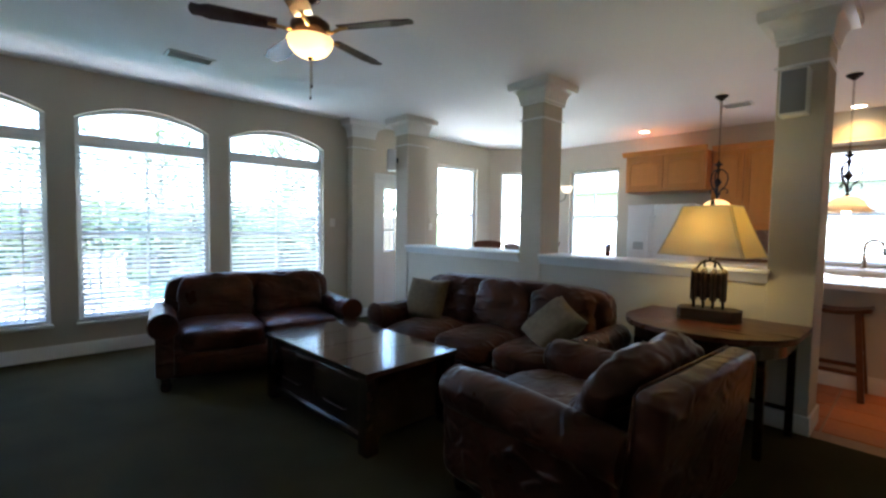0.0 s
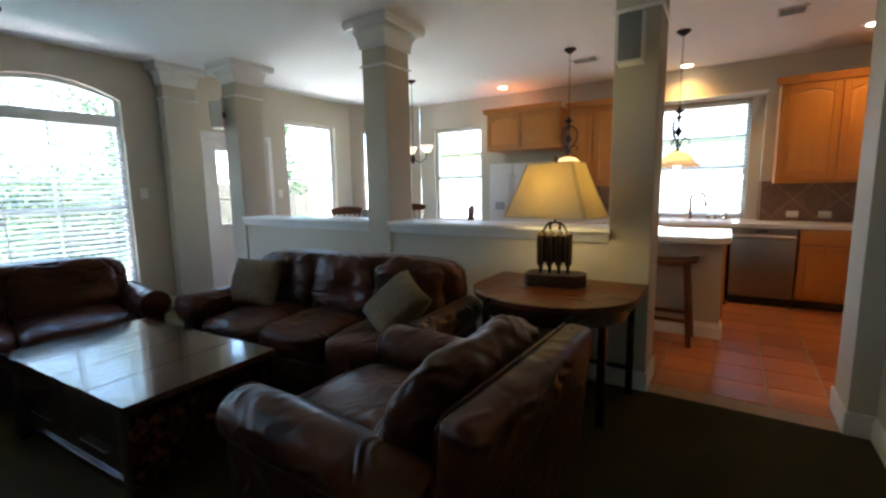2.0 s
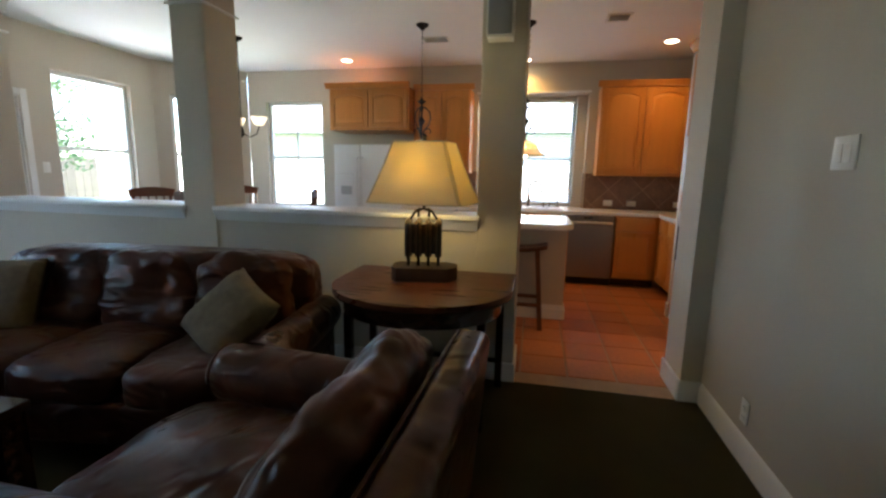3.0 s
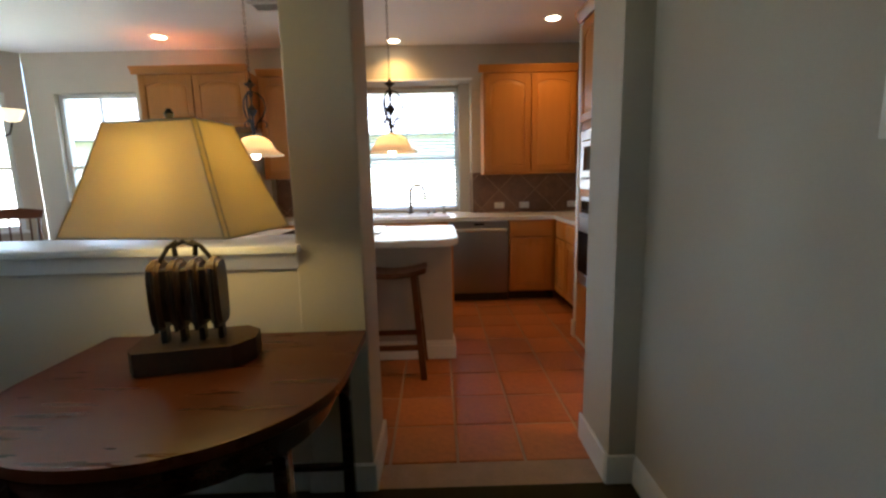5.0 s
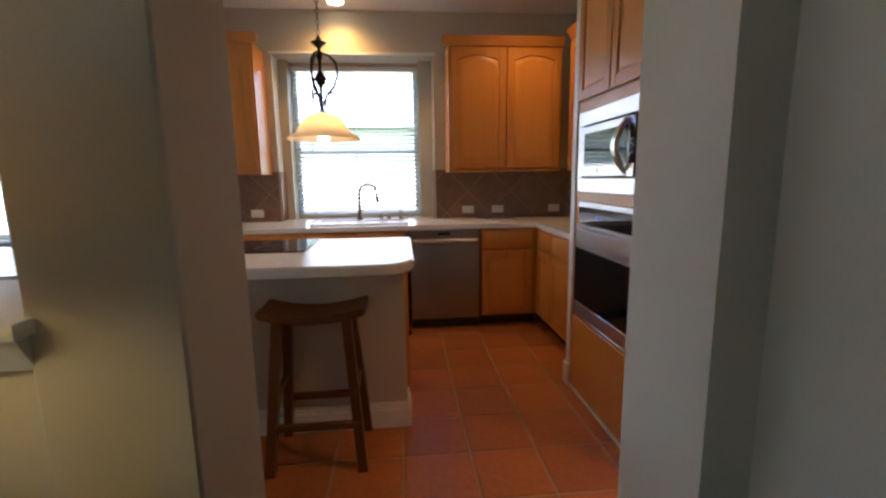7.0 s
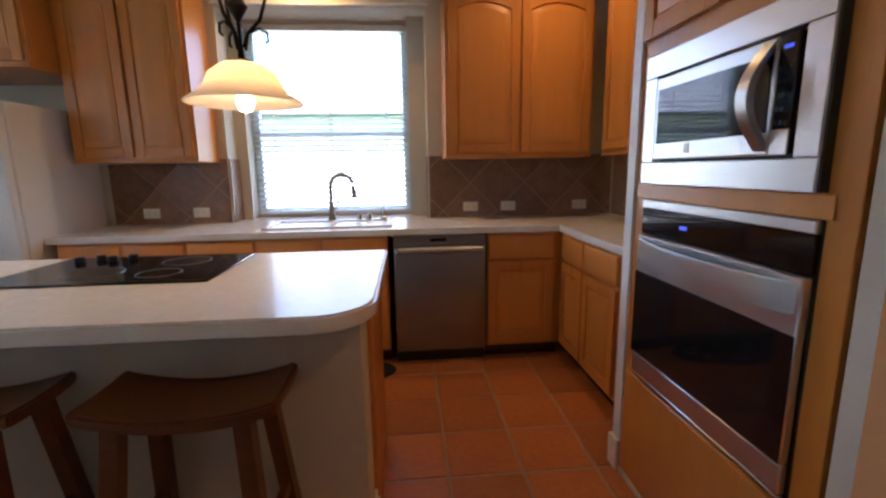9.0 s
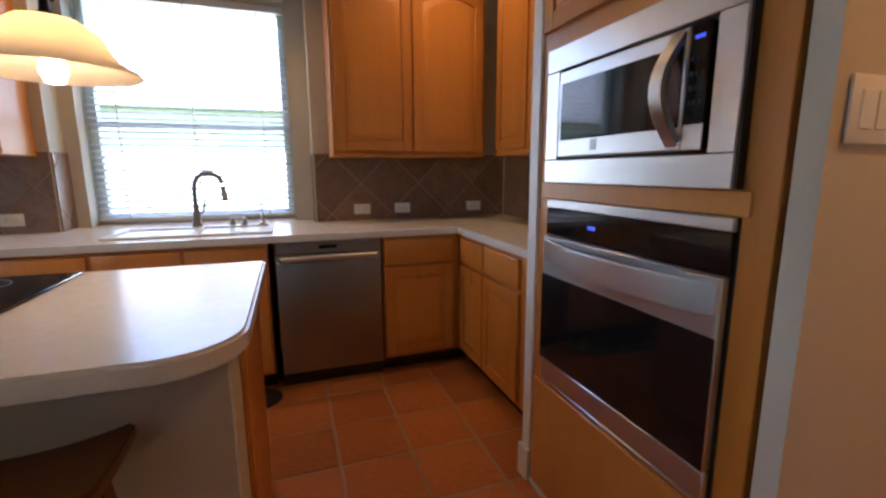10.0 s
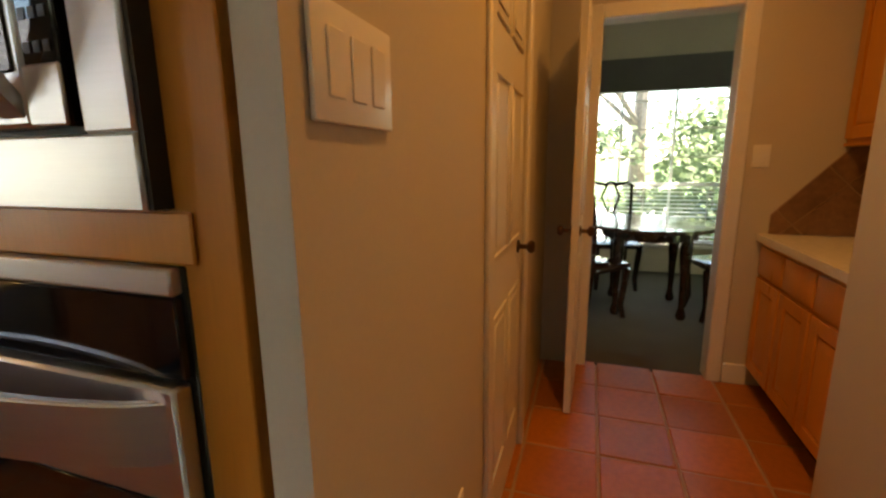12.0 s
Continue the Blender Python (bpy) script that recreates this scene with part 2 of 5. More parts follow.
def add_tube(bm, pts, r, seg=8, taper=None):
    pts = [Vector(p) for p in pts]
    rings, side = [], None
    for i, p in enumerate(pts):
        d = (pts[min(i + 1, len(pts) - 1)] - pts[max(i - 1, 0)]).normalized()
        if side is None:
            side = d.orthogonal().normalized()
        side = (side - d * side.dot(d)).normalized()
        up = d.cross(side)
        rr = r if taper is None else r + (taper - r) * i / (len(pts) - 1)
        rings.append([bm.verts.new(p + rr * (math.cos(2 * math.pi * k / seg) * side + math.sin(2 * math.pi * k / seg) * up)) for k in range(seg)])
    fs = []
    for u, v in zip(rings, rings[1:]):
        for k in range(seg):
            fs.append(bm.faces.new((u[k], u[(k + 1) % seg], v[(k + 1) % seg], v[k])))
    fs.append(bm.faces.new(rings[0][::-1])), fs.append(bm.faces.new(rings[-1]))
    bmesh.ops.recalc_face_normals(bm, faces=fs)
    return bm


def tube(pts, r, seg=8, taper=None):
    return add_tube(bm_new(), pts, r, seg, taper)


def puff(a, b, power=4.0, n=10, wrinkle=0.006, seed=0, crown=0.0):
    """A soft stuffed box between two corners, with creases."""
    bm = bm_new()
    bmesh.ops.create_cube(bm, size=2)
    bmesh.ops.subdivide_edges(bm, edges=list(bm.edges), cuts=n, use_grid_fill=True)
    c, h = [(a[i] + b[i]) / 2 for i in range(3)], [abs(b[i] - a[i]) / 2 for i in range(3)]
    off = Vector((seed * 3.7, seed * 1.3, seed * 5.1))
    for v in bm.verts:
        p = v.co.copy()
        k = (abs(p.x) ** power + abs(p.y) ** power + abs(p.z) ** power) ** (1 / power)
        p = p / k
        q = Vector((c[0] + p.x * h[0], c[1] + p.y * h[1], c[2] + p.z * h[2]))
        w = noise.noise(Vector((q.x * 5, q.y * 5, q.z * 9)) + off) + 0.6 * abs(noise.noise(Vector((q.x * 13, q.y * 13, q.z * 16)) + off))
        q += p.normalized() * wrinkle * w
        q.z += crown * (1 - p.x * p.x) * (1 - p.y * p.y) * (1 if p.z > 0 else 0)
        v.co = q
    return bm


def turn_bm(bm, m):
    bmesh.ops.transform(bm, matrix=m, verts=list(bm.verts))
    return bm


def mesh_of(name, bm, material, smooth=True):
    me = bpy.data.meshes.new(name)
    bm.to_mesh(me)
    bm.free()
    me.materials.append(material)
    if smooth:
        me.shade_smooth()
        me.set_sharp_from_angle(angle=radians(38))
    return me


def part(name, bm, material, parent=None, label="", at=None):
    ob = new(name, mesh_of(name, bm, material))
    if parent is not None:
        ob.parent = parent
    if at is not None:
        ob.matrix_basis = at
    if label:
        ob["label"] = label
    return ob


def thing(name, label, category, at=None, group="", kind=""):
    ob = new(name)
    ob.empty_display_size = 0.1
    if at is not None:
        ob.matrix_basis = at
    return tagged(ob, label, category, group, kind)


def solid(name, bm, material, label, category="", group="", kind="", at=None):
    return tagged(part(name, bm, material, None, "", at), label, category, group, kind)


def structure(name, bm, material, label):
    return solid(name, bm, material, label, "", "", "structure")

# ---- structure ----
CH = 2.81
WX, HWY, SINKY, TOWX, ENDX = 0.43, 0.475, 4.0, 7.03, 9.46
structure("floor", bx((0.2, -6.6, -0.15), (6.77, 0.472, 0.004)), CARPET, "dark olive carpet on the living room floor")
structure("floor", bx((0.2, 0.472, -0.15), (ENDX + 0.02, 4.3, -0.0045)), GROUT, "grout bed under the terracotta kitchen floor")
structure("floor", bx((6.82, -0.5, -0.15), (ENDX + 0.02, 0.472, -0.0045)), GROUT, "grout bed under the terracotta hall floor")
structure("floor", bx((ENDX + 0.02, -2.0, -0.15), (12.3, 3.0, 0.0)), DCARPET, "grey-brown carpet in the dining room")
structure("ceiling", bx((0.2, -6.6, CH), (12.4, 4.4, CH + 0.2)), CEIL, "flat white textured ceiling")


def arch(y0, y1, spring, top, n=20):
    half, rise = (y1 - y0) / 2, top - spring
    rad = (half * half + rise * rise) / (2 * rise)
    a = math.asin(half / rad)
    return [((y0 + y1) / 2 + rad * math.sin(-a + 2 * a * k / n), top - rad + rad * math.cos(-a + 2 * a * k / n)) for k in range(n + 1)]


ARCHED = [(-4.36, -3.16), (-2.95, -1.755), (-1.54, -0.315)]
SILL, SPRING, TOP = 0.34, 2.36, 2.515
# window wall with three arched windows, a door and a nook window
bm = bm_new()
edges = [-6.6] + [v for w in ARCHED for v in w] + [0.56, 1.46, 1.80, 2.78, 3.13]
for y0, y1 in zip(edges[::2], edges[1::2]):
    add_box(bm, (WX - 0.2, y0, 0), (WX, y1, CH))
for y0, y1 in ARCHED:
    add_box(bm, (WX - 0.2, y0, 0), (WX, y1, SILL))
    add_poly(bm, arch(y0, y1, SPRING, TOP) + [(y1, CH), (y0, CH)], "x", WX - 0.2, WX)
add_box(bm, (WX - 0.2, 0.56, 2.07), (WX, 1.46, CH))
add_box(bm, (WX - 0.2, 1.80, 0), (WX, 2.78, 0.85)), add_box(bm, (WX - 0.2, 1.80, 2.40), (WX, 2.78, CH))
structure("wall_west", bm, WALL, "beige painted wall with tall arched windows")

# slanted bay wall
bay = pose(WX, 3.13, 0, 0, 0, 45)
bl = 1.235
bm = bm_new()
for a, b in (((0, 0, 0), (0.20, 0.2, CH)), ((1.06, 0, 0), (bl, 0.2, CH)), ((0.20, 0, 0), (1.06, 0.2, 0.85)), ((0.20, 0, 2.38), (1.06, 0.2, CH))):
    add_box(bm, a, b)
structure("wall_bay", turn_bm(bm, bay), WALL, "beige slanted wall of the breakfast bay")

# kitchen back wall with the bay window and the sink alcove
bm = bm_new()
for x0, x1, z0, z1 in ((1.31, 1.61, 0, CH), (1.61, 2.54, 0, 0.80), (1.61, 2.54, 2.37, CH), (2.54, 4.86, 0, CH), (4.86, 6.32, 0, 0.915), (4.86, 6.32, 2.43, CH), (6.32, 7.98, 0, CH)):
    add_box(bm, (x0, SINKY, z0), (x1, SINKY + 0.2, z1))
structure("wall_north", bm, WALL, "beige painted kitchen wall with an alcove over the sink")
bm = bm_new()
AY = 4.32
add_box(bm, (4.66, SINKY + 0.2, 0.7), (4.94, AY + 0.15, CH)), add_box(bm, (6.19, SINKY + 0.2, 0.7), (6.5, AY + 0.15, CH))
add_box(bm, (4.94, AY, 0.7), (6.19, AY + 0.15, 0.92)), add_box(bm, (4.94, AY, 2.405), (6.19, AY + 0.15, 2.6))
add_box(bm, (4.86, SINKY + 0.002, 2.432), (6.32, AY + 0.1, 2.6)), add_box(bm, (4.86, SINKY + 0.2, 0.7), (6.32, AY, 0.87))
add_box(bm, (4.70, SINKY + 0.2, 0.87), (4.86, AY, 2.43)), add_box(bm, (6.32, SINKY + 0.2, 0.87), (6.48, AY, 2.43))
add_box(bm, (4.86, AY, 0.87), (4.94, AY + 0.02, 2.43)), add_box(bm, (6.19, AY, 0.87), (6.32, AY + 0.02, 2.43))
structure("wall_alcove", bm, WALL, "plain beige reveal of the sink window alcove")
structure("trim", bx((4.84, SINKY - 0.012, 2.43), (6.34, SINKY + 0.02, 2.452)), WHITE, "thin white edge above the sink alcove")

# east side of the kitchen, tower niche, hall
structure("wall_east", bx((7.78, 2.2, 0), (7.98, SINKY, CH)), WALL, "beige wall behind the cabinets")
structure("wall_hall_north", bx((TOWX, 1.31, 0), (7.86, 1.36, CH)), WALL, "tan painted wall with a switch plate")
bm = bm_new()
add_box(bm, (7.86, 1.31, 2.07), (8.52, 1.36, CH)), add_box(bm, (8.52, 1.31, 0), (ENDX, 1.36, CH))
structure("wall_pantry", bm, WALL, "tan painted wall round the pantry door")
bm = bm_new()
add_box(bm, (ENDX, -0.6, 0), (ENDX + 0.12, 0.36, CH)), add_box(bm, (ENDX, 1.03, 0), (ENDX + 0.12, 3.0, CH)), add_box(bm, (ENDX, 0.36, 2.03), (ENDX + 0.12, 1.03, CH))
structure("wall_hall_end", bm, WALL, "tan painted wall with the dining room doorway")
structure("wall_doorway", bx((6.615, HWY, 0), (7.02, 0.81, CH)), WALL, "tan painted wall end beside the doorway")
structure("wall_hall_south", bx((7.02, 0.10, 0), (8.45, 0.235, CH)), WALL, "tan painted wall along the hall")
structure("wall_recess_side", bx((8.33, -0.6, 0), (8.45, 0.10, CH)), WALL, "tan painted side wall of the hall recess")
structure("wall_recess_back", bx((8.45, -0.6, 0), (ENDX, -0.48, CH)), WALL, "tan painted back wall of the hall recess")
structure("wall_hall_corner", bx((7.0, 0.235, 0), (7.02, HWY, CH)), WALL, "tan painted wall strip in the hall corner")
structure("wall_living_east", bx((6.73, -6.6, 0), (7.0, HWY, CH)), WALL, "grey-beige painted living room wall")
# unseen wall, added behind the camera to keep the sun out
structure("wall_south_unseen", bx((0.2, -6.8, 0), (7.0, -6.6, CH)), WALL, "plain beige wall added out of view to close the living room")
bm = bm_new()
for a, b in (((12.2, -2.0, 0), (12.4, -0.35, CH)), ((12.2, 1.30, 0), (12.4, 3.0, CH)), ((12.2, -0.35, 0), (12.4, 1.30, 0.32)), ((12.2, -0.35, 2.12), (12.4, 1.30, CH)), ((ENDX + 0.02, -2.2, 0), (12.4, -2.0, CH)), ((ENDX + 0.02, 3.0, 0), (12.4, 3.2, CH))):
    add_box(bm, a, b)
structure("wall_dining", bm, WALL, "dim beige dining room walls round a window")
structure("wall_pantry_back", bx((7.05, 1.9, 0), (ENDX, 2.0, CH)), WALL, "plain wall behind the pantry")

# half wall with its ledges
bm = bm_new()
for x0, x1 in ((1.295, 3.20), (3.465, 5.34)):
    add_box(bm, (x0, HWY + 0.02, 0), (x1, HWY + 0.27, 1.03))
structure("wall_half", bm, WALL, "low beige wall between living room and kitchen")
for x0, x1 in ((1.295, 3.20), (3.465, 5.34)):
    led = thing("ledge", "white painted wooden ledge capping the half wall", "ledge", group="half wall ledges", kind="structure")
    part("board", bx((x0, HWY - 0.045, 1.052), (x1 + 0.02, HWY + 0.33, 1.085), 0.008, 2), WHITE, led)
    part("moulding", poly([(HWY + 0.02, 0.985), (HWY + 0.005, 0.985), (HWY - 0.02, 1.03), (HWY - 0.03, 1.052), (HWY + 0.02, 1.052)], "x", x0, x1 + 0.008), WHITE, led)


def column(x0, x1, y0, y1, wall_end=False):
    col = thing("column", "square beige column with a white flared capital", "column", group="columns on the half wall")
    part("shaft", bx((x0, y0, 0), (x1, y1, CH - 0.20), 0.006), WALL, col)
    bm = bm_new()
    prof = [(0.0, 2.585), (0.014, 2.585), (0.016, 2.60), (0.010, 2.612), (0.020, 2.622), (0.022, 2.64)]
    prof += [(0.022 + 0.075 * (1 - math.cos(math.pi / 2 * k / 7)), 2.64 + 0.095 * math.sin(math.pi / 2 * k / 7)) for k in range(1, 8)]
    prof += [(0.104, 2.738), (0.106, 2.755), (0.112, 2.76), (0.112, CH - 0.002), (0.0, CH - 0.002)]
    rings = [[bm.verts.new((x, y, z)) for x, y in ((x0 - o, y0 - o), (x1 + o, y0 - o), (x1 + o, y1 + o), (x0 - o, y1 + o))] for o, z in prof]
    for u, v in zip(rings, rings[1:]):
        for k in range(4):
            bm.faces.new((u[k], u[(k + 1) % 4], v[(k + 1) % 4], v[k]))
    bmesh.ops.recalc_face_normals(bm, faces=list(bm.faces))
    part("capital", bm, WHITE, col, "white flared capital")
    part("ring_moulding", bx((x0 - 0.018, y0 - 0.018, 2.43), (x1 + 0.018, y1 + 0.018, 2.448), 0.006, 2), WHITE, col, "thin white ring moulding")
    part("base_moulding", bx((x0 - 0.015, y0 - 0.015, 0), (x1 + 0.015, y1 + 0.015, 0.13), 0.006), WHITE, col, "white base moulding")
    return col


for x0 in (1.03, 3.20, 5.34):
    column(x0, x0 + 0.265, HWY, HWY + 0.335)
column(WX + 0.002, 0.57, 0.06, 0.42)


def skirting(a, b, t=0.016, h=0.135):
    """A baseboard along a wall line, on the left of the way from a to b."""
    d = (Vector(b) - Vector(a))
    ln, ang = d.length, math.degrees(math.atan2(d.y, d.x))
    bm = poly([(0, 0), (t, 0), (t, h * 0.72), (t * 0.75, h * 0.80), (t * 0.55, h * 0.93), (0, h)], "x", 0, ln)
    structure("baseboard", turn_bm(bm, pose(a[0], a[1], 0, 0, 0, ang)), WHITE, "white painted baseboard")


skirting((WX, 0.05), (WX, -6.6)), skirting((6.73, -6.6), (6.73, HWY - 0.02))
structure("baseboard", bx((6.60, HWY - 0.016, 0), (6.73, HWY - 0.001, 0.135), 0.004), WHITE, "short white baseboard at the doorway")
structure("baseboard", bx((6.598, HWY, 0), (6.614, 0.826, 0.135), 0.004), WHITE, "white baseboard on the doorway jamb")
structure("baseboard", bx((3.482, HWY + 0.004, 0), (5.323, HWY + 0.018, 0.13), 0.004), WHITE, "white baseboard along the half wall")
structure("baseboard", bx((1.312, HWY + 0.004, 0), (3.183, HWY + 0.018, 0.13), 0.004), WHITE, "white baseboard along the half wall")
structure("baseboard", bx((ENDX - 0.015, 0.16, 0), (ENDX - 0.001, 0.28, 0.12), 0.004), WHITE, "white baseboard on the hall end wall")
structure("baseboard", bx((TOWX + 0.03, 1.295, 0), (7.795, 1.309, 0.11), 0.004), WHITE, "baseboard along the hall wall")


# ---- windows ----
def slats(parent, axis_len, z0, z1, pitch, depth, tilt, at):
    me = mesh_of("slat", turn_bm(bx((0, -depth / 2, -0.0014), (axis_len, depth / 2, 0.0014)), pose(0, 0, 0, tilt)), SLAT)
    z = z0
    while z < z1:
        ob = new("slat", me)
        ob.parent, ob.matrix_basis = parent, at @ pose(0, 0, z)
        z += pitch


def window(number, width, z0, z1, at, mull=(), bars=(), archtop=None, blind=None, sill=True, label="white framed window", edge=0.035):
    """A window in a wall: local x runs along it, y outwards, from the inner wall face."""
    w = thing("window_%d" % number, label, "", at, kind="structure")
    if archtop:
        sp, tp = archtop
        outer = arch(0, width, sp, tp)
        inner = arch(0.045, width - 0.045, sp, tp - 0.045)
        bm = poly([(0, 2.14)] + outer + [(width, 2.14), (width - 0.045, 2.20)] + inner[::-1] + [(0.045, 2.20)], "y", 0.06, 0.12)
        part("arch_frame", bm, WHITE, w, "white arched transom frame")
        part("arch_pane", poly([(0.04, 2.19)] + inner + [(width - 0.04, 2.19)], "y", 0.088, 0.092), PANE, w).visible_shadow = False
        part("mullion", bx((0.0, 0.045, 2.125), (width, 0.125, 2.20), 0.004), WHITE, w)
        z1 = 2.125
    bm = bm_new()
    f = 0.05
    for a, b in (((0, z0), (f, z1)), ((width - f, z0), (width, z1)), ((f, z0), (width - f, z0 + f)), ((f, z1 - f), (width - f, z1))):
        add_box(bm, (a[0], 0.06, a[1]), (b[0], 0.12, b[1]), 0.004)
    part("window_frame", bm, WHITE, w)
    for zm in mull:
        part("meeting_rail", bx((f, 0.065, zm - 0.02), (width - f, 0.115, zm + 0.02), 0.003), WHITE, w)
    for xm in bars:
        part("glazing_bar", bx((xm - 0.012, 0.075, z0 + f), (xm + 0.012, 0.105, z1 - f), 0.003), WHITE, w)
    part("pane", bx((f, 0.088, z0 + f), (width - f, 0.092, z1 - f)), PANE, w).visible_shadow = False
    if sill:
        part("window_sill", bx((-0.02, -0.035, z0 - 0.03), (width + 0.02, 0.06, z0 + 0.001), 0.006, 2), WHITE, w)
    if blind:
        pitch, tilt, low, up = blind
        part("head_rail", bx((edge - 0.005, -0.005, z1 - 0.05), (width - edge + 0.005, 0.05, z1 - 0.004), 0.004), WHITE, w, "white blind head rail")
        slats(w, width - 2 * edge, low, up, pitch, 0.05, tilt, pose(edge, 0.025, 0))
        part("bottom_rail", bx((edge, 0.0, low - 0.045), (width - edge, 0.05, low - 0.022), 0.003), WHITE, w)
        for xs in (0.18, width / 2, width - 0.18):
            part("ladder_cord", bx((xs - 0.004, -0.004, low - 0.03), (xs + 0.004, 0.0, up)), WHITE, w)
    return w


for k, (y0, y1) in enumerate(ARCHED):
    window(k + 1, y1 - y0, SILL, 2.125, pose(WX, y0, 0, 0, 0, 90), (1.22,), (0.6,), (SPRING, TOP), (0.052, 33, 0.40, 2.06), label="tall arched white window with open slatted blinds")
window(4, 0.98, 0.85, 2.40, pose(WX, 1.80, 0, 0, 0, 90), (1.55,), label="white framed window in the breakfast bay")
window(5, 0.86, 0.85, 2.38, bay @ pose(0.20, 0, 0), (1.55,), label="narrow white window in the slanted bay wall")
window(6, 0.93, 0.80, 2.37, pose(1.61, SINKY, 0), (1.55,), (0.46,), label="white framed window beside the refrigerator wall")
window(7, 1.25, 0.92, 2.405, pose(4.94, AY, 0), (1.58,), (), None, (0.042, 17, 0.985, 2.35), False, label="bright kitchen window with white blinds over the sink", edge=0.008)
window(8, 1.65, 0.32, 2.12, pose(12.2, 1.30, 0, 0, 0, -90), (1.0,), (0.55, 1.1), None, (0.045, 4, 0.38, 1.0), label="wide dining room window with blinds raised halfway")
bm = bm_new()
for yb in (1.3, 1.6, 1.9):
    add_box(bm, (12.13, -0.34, yb - 0.006), (12.15, 1.29, yb + 0.006))
structure("trim", bm, WHITE, "thin horizontal bars before the dining window")
structure("valance", bx((12.08, -0.45, 2.0), (12.19, 1.4, 2.34), 0.01), mat("grey_valance", (0.12, 0.12, 0.115), 0.9, bump=0.3, fine=200), "dark cloth valance over the dining window")

# patio door
door = thing("door_1", "white patio door with a tall glass light", "", pose(WX - 0.07, 0.58, 0), kind="structure")
bm = bm_new()
for a, b in (((0, 0), (0.14, 2.04)), ((0.72, 0), (0.86, 2.04)), ((0.14, 0), (0.72, 0.95)), ((0.14, 1.90), (0.72, 2.04))):
    add_box(bm, (0, a[0], a[1]), (0.045, b[0], b[1]), 0.004)
part("door_leaf", bm, WHITE, door)
part("pane", bx((0.02, 0.14, 0.95), (0.024, 0.72, 1.90)), PANE, door).visible_shadow = False
for yy in (0.33, 0.53):
    part("glazing_bar", bx((0.01, yy - 0.01, 0.95), (0.036, yy + 0.01, 1.90)), WHITE, door)
for zz in (1.27, 1.58):
    part("glazing_bar", bx((0.01, 0.14, zz - 0.01), (0.036, 0.72, zz + 0.01)), WHITE, door)
for zz in (0.25, 1.05, 1.8):
    part("hinge", bx((0.045, -0.012, zz), (0.06, 0.012, zz + 0.09)), BRASS, door, "small brass hinge")
bm = bm_new()
for a, b in (((-0.07, 0), (-0.0, 2.13)), ((0.88, 0), (0.95, 2.13)), ((-0.0, 2.06), (0.88, 2.13))):
    add_box(bm, (0.071, a[0], a[1]), (0.088, b[0], b[1]), 0.005)
part("casing", bm, WHITE, door)
bm = bm_new()
for a, b in (((-0.019, 0), (-0.001, 2.068)), ((0.861, 0), (0.879, 2.068)), ((-0.001, 2.042), (0.861, 2.068))):
    add_box(bm, (-0.02, a[0], a[1]), (0.068, b[0], b[1]))
part("door_frame", bm, WHITE, door)


def six_panel(name, width, height, at, label, knob_x, both=True):
    d = thing(name, label, "", at, kind="structure")
    part("door_leaf", bx((0, 0, 0.01), (width, 0.035, height), 0.003), DOORP, d)
    st, mid = 0.2 * width * 0.55, width / 2
    for z0, z1 in ((0.22, 0.80), (0.98, 1.52), (1.66, 1.90)):
        for x0, x1 in ((st, mid - st * 0.35), (mid + st * 0.35, width - st)):
            for sgn in ((-1, 1) if both else (-1,)):
                ya = -0.007 if sgn < 0 else 0.034
                bm = bm_new()
                w = 0.014
                for a, b in (((x0, z0), (x1, z0 + w)), ((x0, z1 - w), (x1, z1)), ((x0, z0 + w), (x0 + w, z1 - w)), ((x1 - w, z0 + w), (x1, z1 - w))):
                    add_box(bm, (a[0], ya, a[1]), (b[0], ya + 0.008, b[1]), 0.003)
                add_box(bm, (x0 + 0.035, ya + 0.001, z0 + 0.035), (x1 - 0.035, ya + 0.007, z1 - 0.035), 0.004)
                part("door_panel", bm, DOORP, d)
    for sgn in ((-1, 1) if both else (-1,)):
        k = part("knob", turn_bm(lathe([(0.026, 0), (0.026, 0.006), (0.010, 0.012), (0.010, 0.035), (0.024, 0.045), (0.027, 0.058), (0.018, 0.068), (0.002, 0.07)], 16), pose(knob_x, 0.0175 + sgn * 0.0175, 0.94, 90 * (1 if sgn < 0 else -1))), BRONZE, d, "dark bronze knob")
    return d


six_panel("door_2", 0.64, 2.03, pose(7.87, 1.318, 0), "closed painted panel door of the pantry", 0.55, False)
six_panel("door_3", 0.61, 2.01, pose(ENDX - 0.02, 1.12, 0, 0, 0, 179), "open painted panel door to the dining room", 0.55)


def casing(name, x0, x1, h, at, label, w=0.075):
    bm = bm_new()
    for a, b in (((x0 - w, 0), (x0, h + w)), ((x1, 0), (x1 + w, h + w)), ((x0, h), (x1, h + w))):
        add_box(bm, (a[0], -0.016, a[1]), (b[0], 0, b[1]), 0.005)
    structure(name, turn_bm(bm, at), DOORP, label)


casing("door_casing", 0, 0.66, 2.06, pose(7.86, 1.31, 0), "painted casing round the pantry door", 0.06)
casing("door_casing", 0, 0.67, 2.03, pose(ENDX, 1.03, 0, 0, 0, -90), "painted casing round the dining room doorway")


